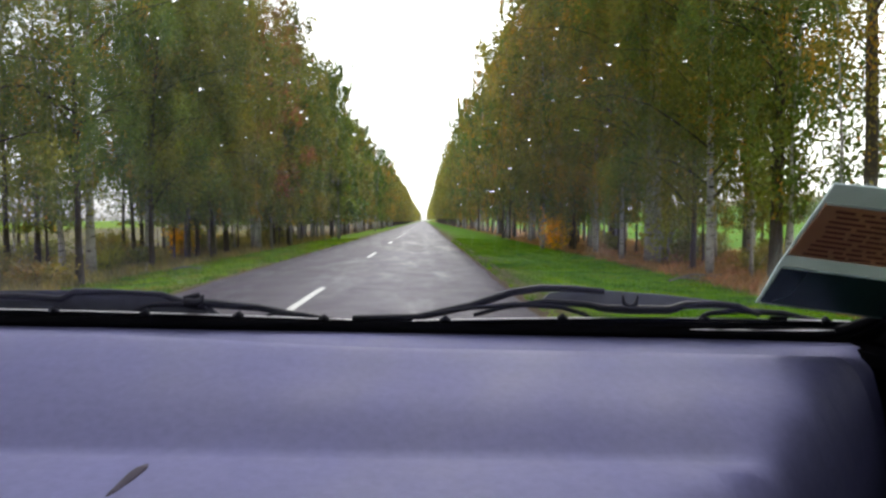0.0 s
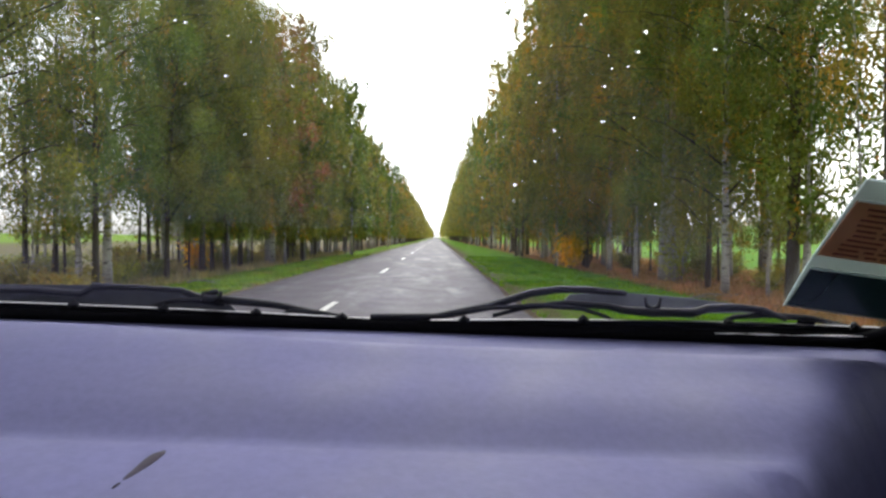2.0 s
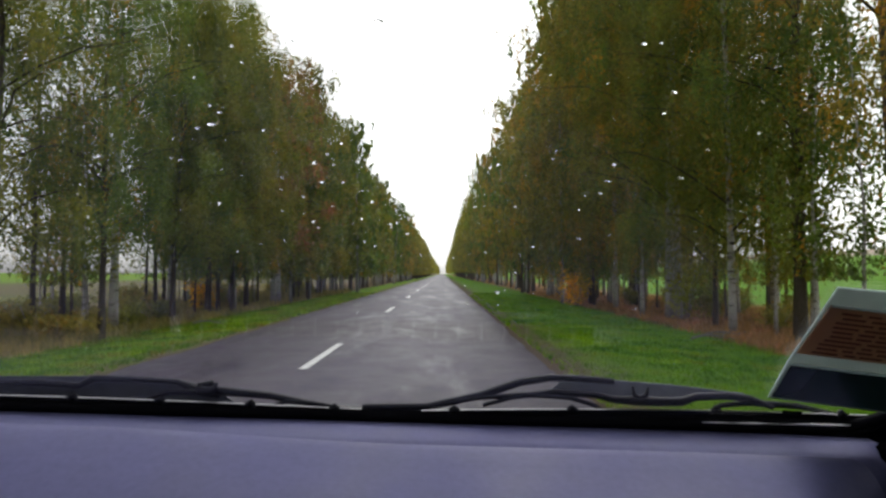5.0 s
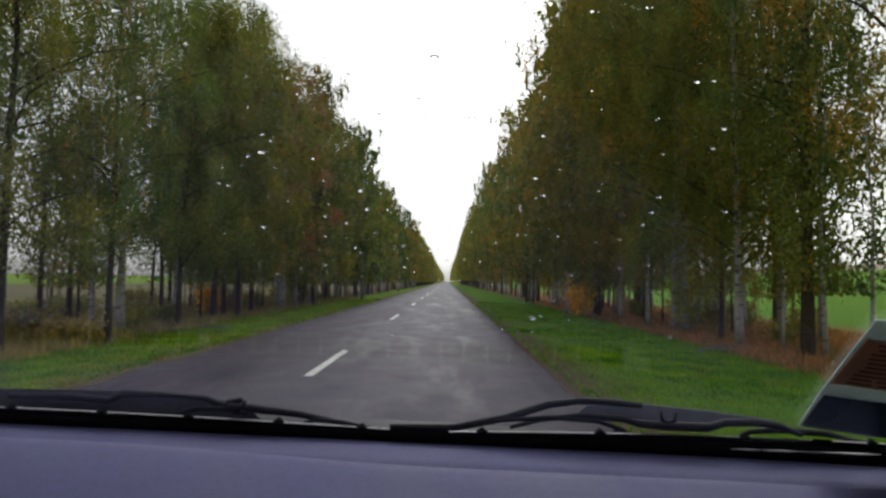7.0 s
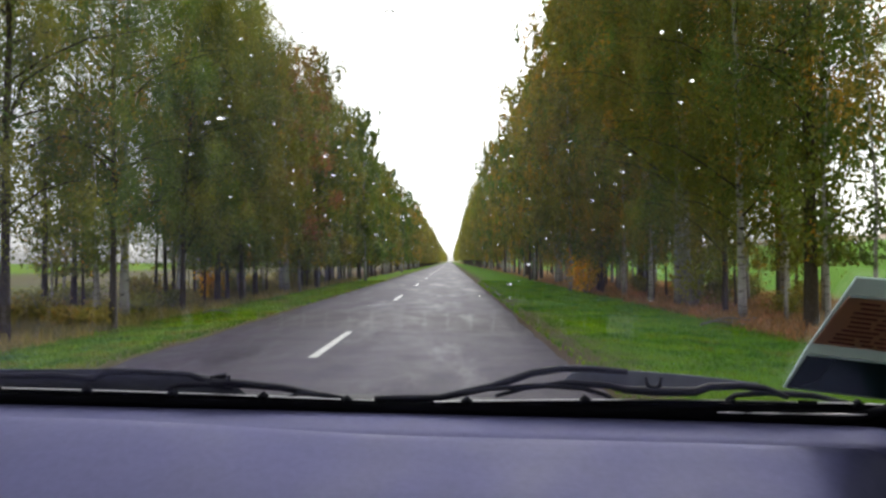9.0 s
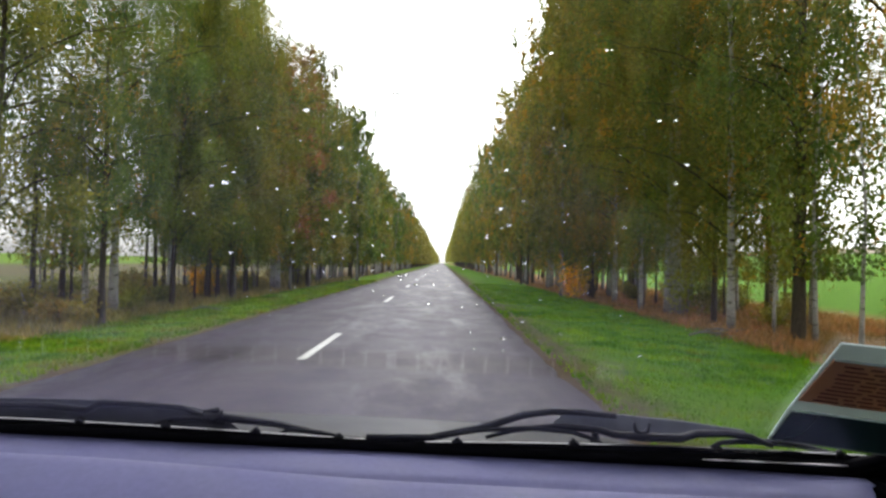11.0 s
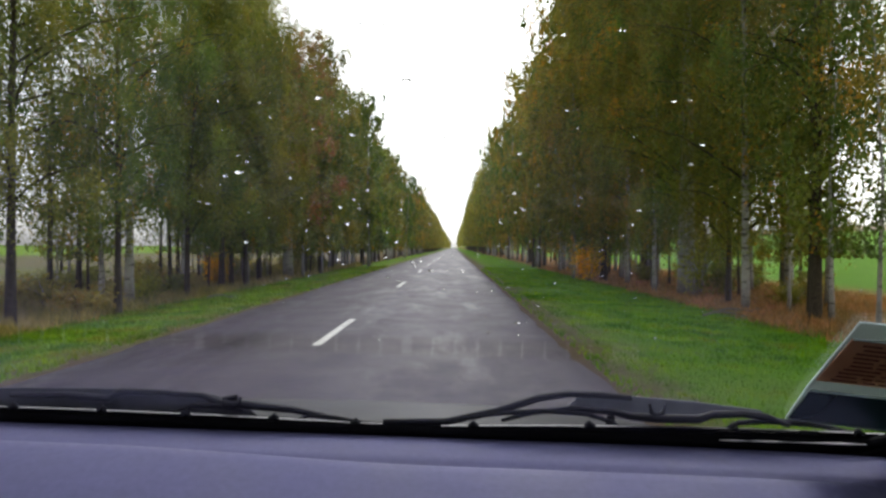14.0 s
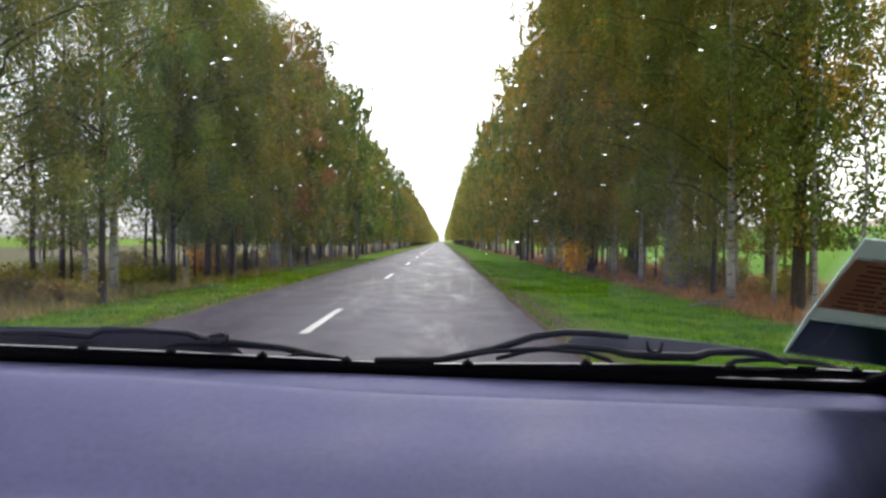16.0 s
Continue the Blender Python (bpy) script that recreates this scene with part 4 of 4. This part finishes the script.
def build_shell():
    """Bonnet, roof, pillars, doors, rear, floor and wheels that close the car round the seats."""
    prof = [(0.83, 1.062), (0.95, 1.056), (1.10, 1.043), (1.25, 1.024), (1.36, 1.004), (1.50, 0.970), (1.68, 0.905), (1.85, 0.80), (1.97, 0.70), (2.03, 0.60), (2.03, 0.36), (0.83, 0.36)]
    def ends(x):
        return 0.07 * abs((x + 0.14) / 0.80) ** 5, 0.12 * abs((x + 0.14) / 0.80) ** 2.5
    v, f = prism(prof, [-0.94 + 0.05 * k for k in range(33)], ends)
    v = [(x, max(y, 0.83), z) for x, y, z in v]
    bonnet = mesh("bonnet", (v, f), BODY, car, "dark grey bonnet", smooth=True)
    for x in (-0.62, 0.30):
        mesh("washer_nozzle", tube([(x, 1.10, 1.03), (x, 1.10, 1.062), (x + 0.004, 1.095, 1.070)], [0.012, 0.007, 0.003], 8), TRIM, bonnet, "black washer nozzle")
    mesh("cowl", slab([(-0.92, 0.81, 1.070), (0.64, 0.81, 1.070), (0.62, 0.90, 1.050), (-0.90, 0.90, 1.050)], (0, 0, 0.006)), TRIM, car, "black cowl under the wipers")
    mesh("dash_support", box(-0.90, 0.62, 0.72, 0.80, 0.45, 1.074), TRIM, car)
    # black block added beyond the dashboard to stand in for the dark corner
    bevelled(mesh("corner_trim", join(box(0.575, 0.70, 0.25, 0.70, 0.80, 1.098), box(0.560, 0.70, 0.700, 0.803, 0.80, 1.1045)), FELT, car, "black block added to darken the dashboard end"), 0.02)
    roof = bevelled(mesh("roof", box(-0.80, 0.52, -2.2, 0.20, 1.655, 1.70), BODY, car, "dark roof panel"), 0.02)
    mesh("headliner", box(-0.79, 0.51, -2.19, 0.19, 1.640, 1.653), CLOTH, roof, "grey cloth headliner")
    for s, x0, x1 in ((1, 0.625, 0.52), (-1, -0.892, -0.795)):
        mesh("pillar", tube([(x0 + 0.035 * s, 0.80, 1.06), (x0 + 0.012 * s, 0.66, glass_z(0.66)), (x1 + 0.01 * s, 0.19, 1.665)], [0.055, 0.032, 0.03], 8), TRIM, car, "dark windscreen pillar", smooth=True)
        xd = 0.66 if s > 0 else -0.94
        for y0, y1 in ((-0.55, 0.80), (-2.1, -0.57)):
            door = bevelled(mesh("door", box(xd - 0.04, xd + 0.04, y0, y1, 0.35, 1.10), BODY, car, "dark car door"), 0.015)
            mesh("door_trim", box(xd - s * 0.062 - 0.02, xd - s * 0.062 + 0.02, y0 + 0.02, y1 - 0.02, 0.42, 1.095), TRIM, door)
            top = x1 + 0.02 * s
            pane_ob = mesh("side_window", slab([(xd, y0 + 0.03, 1.10), (xd, y1 - 0.03 if y1 < 0 else 0.62, 1.10), (top, y1 - 0.03 if y1 < 0 else 0.12, 1.645), (top, y0 + 0.03, 1.645)], (0.004, 0, 0)), DIM_PANE if s > 0 else GLASS, door, "unseen side window, darkened to dim the dashboard end" if s > 0 else "clear side window")
            pane_ob.visible_shadow = s > 0
        mesh("pillar", tube([(xd, -0.56, 1.08), (x1 + 0.015 * s, -0.56, 1.66)], 0.03, 8), TRIM, car)
    mesh("rear_wall", join(box(-0.96, 0.68, -2.26, -2.20, 0.35, 1.12), box(-0.96, -0.72, -2.26, -2.20, 1.12, 1.66), box(0.44, 0.68, -2.26, -2.20, 1.12, 1.66)), BODY, car, "dark rear end")
    rw = mesh("rear_window", slab([(-0.72, -2.23, 1.12), (0.44, -2.23, 1.12), (0.44, -2.23, 1.64), (-0.72, -2.23, 1.64)], (0, 0.004, 0)), GLASS, car, "clear rear window")
    rw.visible_shadow = False
    mesh("floor_pan", box(-0.94, 0.66, -2.2, 0.80, 0.34, 0.40), TRIM, car)
    for x in (-0.88, 0.60):
        for y in (1.35, -1.35):
            def ringed(prof):
                n, v, f = 28, [], []
                for k in range(n):
                    w = 6.28319 * k / n
                    for px, r in prof:
                        v.append((x + px, y + r * math.cos(w), 0.282 + r * math.sin(w)))
                m = len(prof)
                for k in range(n):
                    for j in range(m):
                        f.append((k * m + j, ((k + 1) % n) * m + j, ((k + 1) % n) * m + (j + 1) % m, k * m + (j + 1) % m))
                return v, f
            wheel = mesh("wheel", ringed([(-0.09, 0.20), (-0.09, 0.28), (-0.06, 0.31), (0.06, 0.31), (0.09, 0.28), (0.09, 0.20)]), TYRE, car, "black tyre", smooth=True)
            mesh("rim", ringed([(-0.07, 0.03), (-0.07, 0.20), (0.07, 0.20), (0.07, 0.03)]), STEEL, wheel, "steel rim")


build_dashboard()
build_windscreen()
build_wipers()
build_shell()


def build_cards():
    """Two cards in a clear sleeve stuck behind the glass."""
    nrm = Vector((0, -0.669, -0.743))
    def on(x, y, off):
        return Vector((x, y, glass_z(y))) + nrm * off
    def sheet(cs, off, thick=0.0012):
        return slab([on(x, y, off) for x, y in cs], nrm * thick)
    sleeve = mesh("pass_sleeve", sheet([(0.4085, 0.5920), (0.62, 0.6060), (0.62, 0.7700), (0.4220, 0.7445), (0.4135, 0.6870)], 0.003, 0.0008), CLEAR)
    sleeve.matrix_basis = CAR
    tagged(sleeve, "pale plastic sleeve stuck behind the windscreen corner", "sleeve")
    brown = mesh("paper_pass", sheet([(0.4130, 0.6110), (0.62, 0.6310), (0.62, 0.6960), (0.4140, 0.6725)], 0.005), CARD)
    brown.matrix_basis = CAR
    tagged(brown, "reddish-brown paper card with lines of print", "card")
    d = 0.0009
    for p, q in (((0.4085, 0.5920), (0.4135, 0.6870)), ((0.4135, 0.6870), (0.4220, 0.7445))):
        mesh("edge", sheet([(p[0] - d, p[1]), (q[0] - d, q[1]), q, p], 0.003, 0.0014), EDGE, sleeve, "bright welded edge")
    mesh("edge", sheet([(0.4072, 0.5910), (0.62, 0.6050), (0.62, 0.6059), (0.4085, 0.5919)], 0.003, 0.0014), EDGE, sleeve, "bright welded edge")
    mesh("border", sheet([(0.4128, 0.6092), (0.62, 0.6292), (0.62, 0.6308), (0.4128, 0.6112)], 0.0066, 0.0008), EDGE, brown, "pale top edge")
    r = np.random.default_rng(2)
    for k in range(10):
        x = 0.426 + r.uniform(0, 0.012)
        while x < 0.60:
            w = r.uniform(0.012, 0.045)
            x1 = min(x + w, 0.615)
            y, y1 = (0.6165 + 0.0056 * k + (0.105 + 0.001 * k) * (e - 0.414) for e in (x, x1))
            mesh("print_line", sheet([(x, y), (x1, y1), (x1, y1 + 0.0023), (x, y + 0.0023)], 0.0064, 0.0004), INK, brown)
            x += w + r.uniform(0.004, 0.009)
    dark = mesh("dark_pass", sheet([(0.4185, 0.6905), (0.62, 0.7135), (0.62, 0.7665), (0.4232, 0.7410)], 0.005), SLATE)
    dark.matrix_basis = CAR
    tagged(dark, "dark green-black card with pale edges in a sleeve", "card")
    mesh("border", sheet([(0.4185, 0.6882), (0.62, 0.7112), (0.62, 0.7134), (0.4185, 0.6904)], 0.0055, 0.0012), EDGE, dark, "pale edge")
    mesh("border", sheet([(0.4232, 0.7414), (0.62, 0.7669), (0.62, 0.7683), (0.4229, 0.7428)], 0.0055, 0.0012), CLEAR, dark, "pale edge")
    mesh("tab", sheet([(0.452, 0.7655), (0.476, 0.7660), (0.476, 0.7715), (0.452, 0.7705)], 0.005), BLACK, dark, "small black tab")


build_cards()
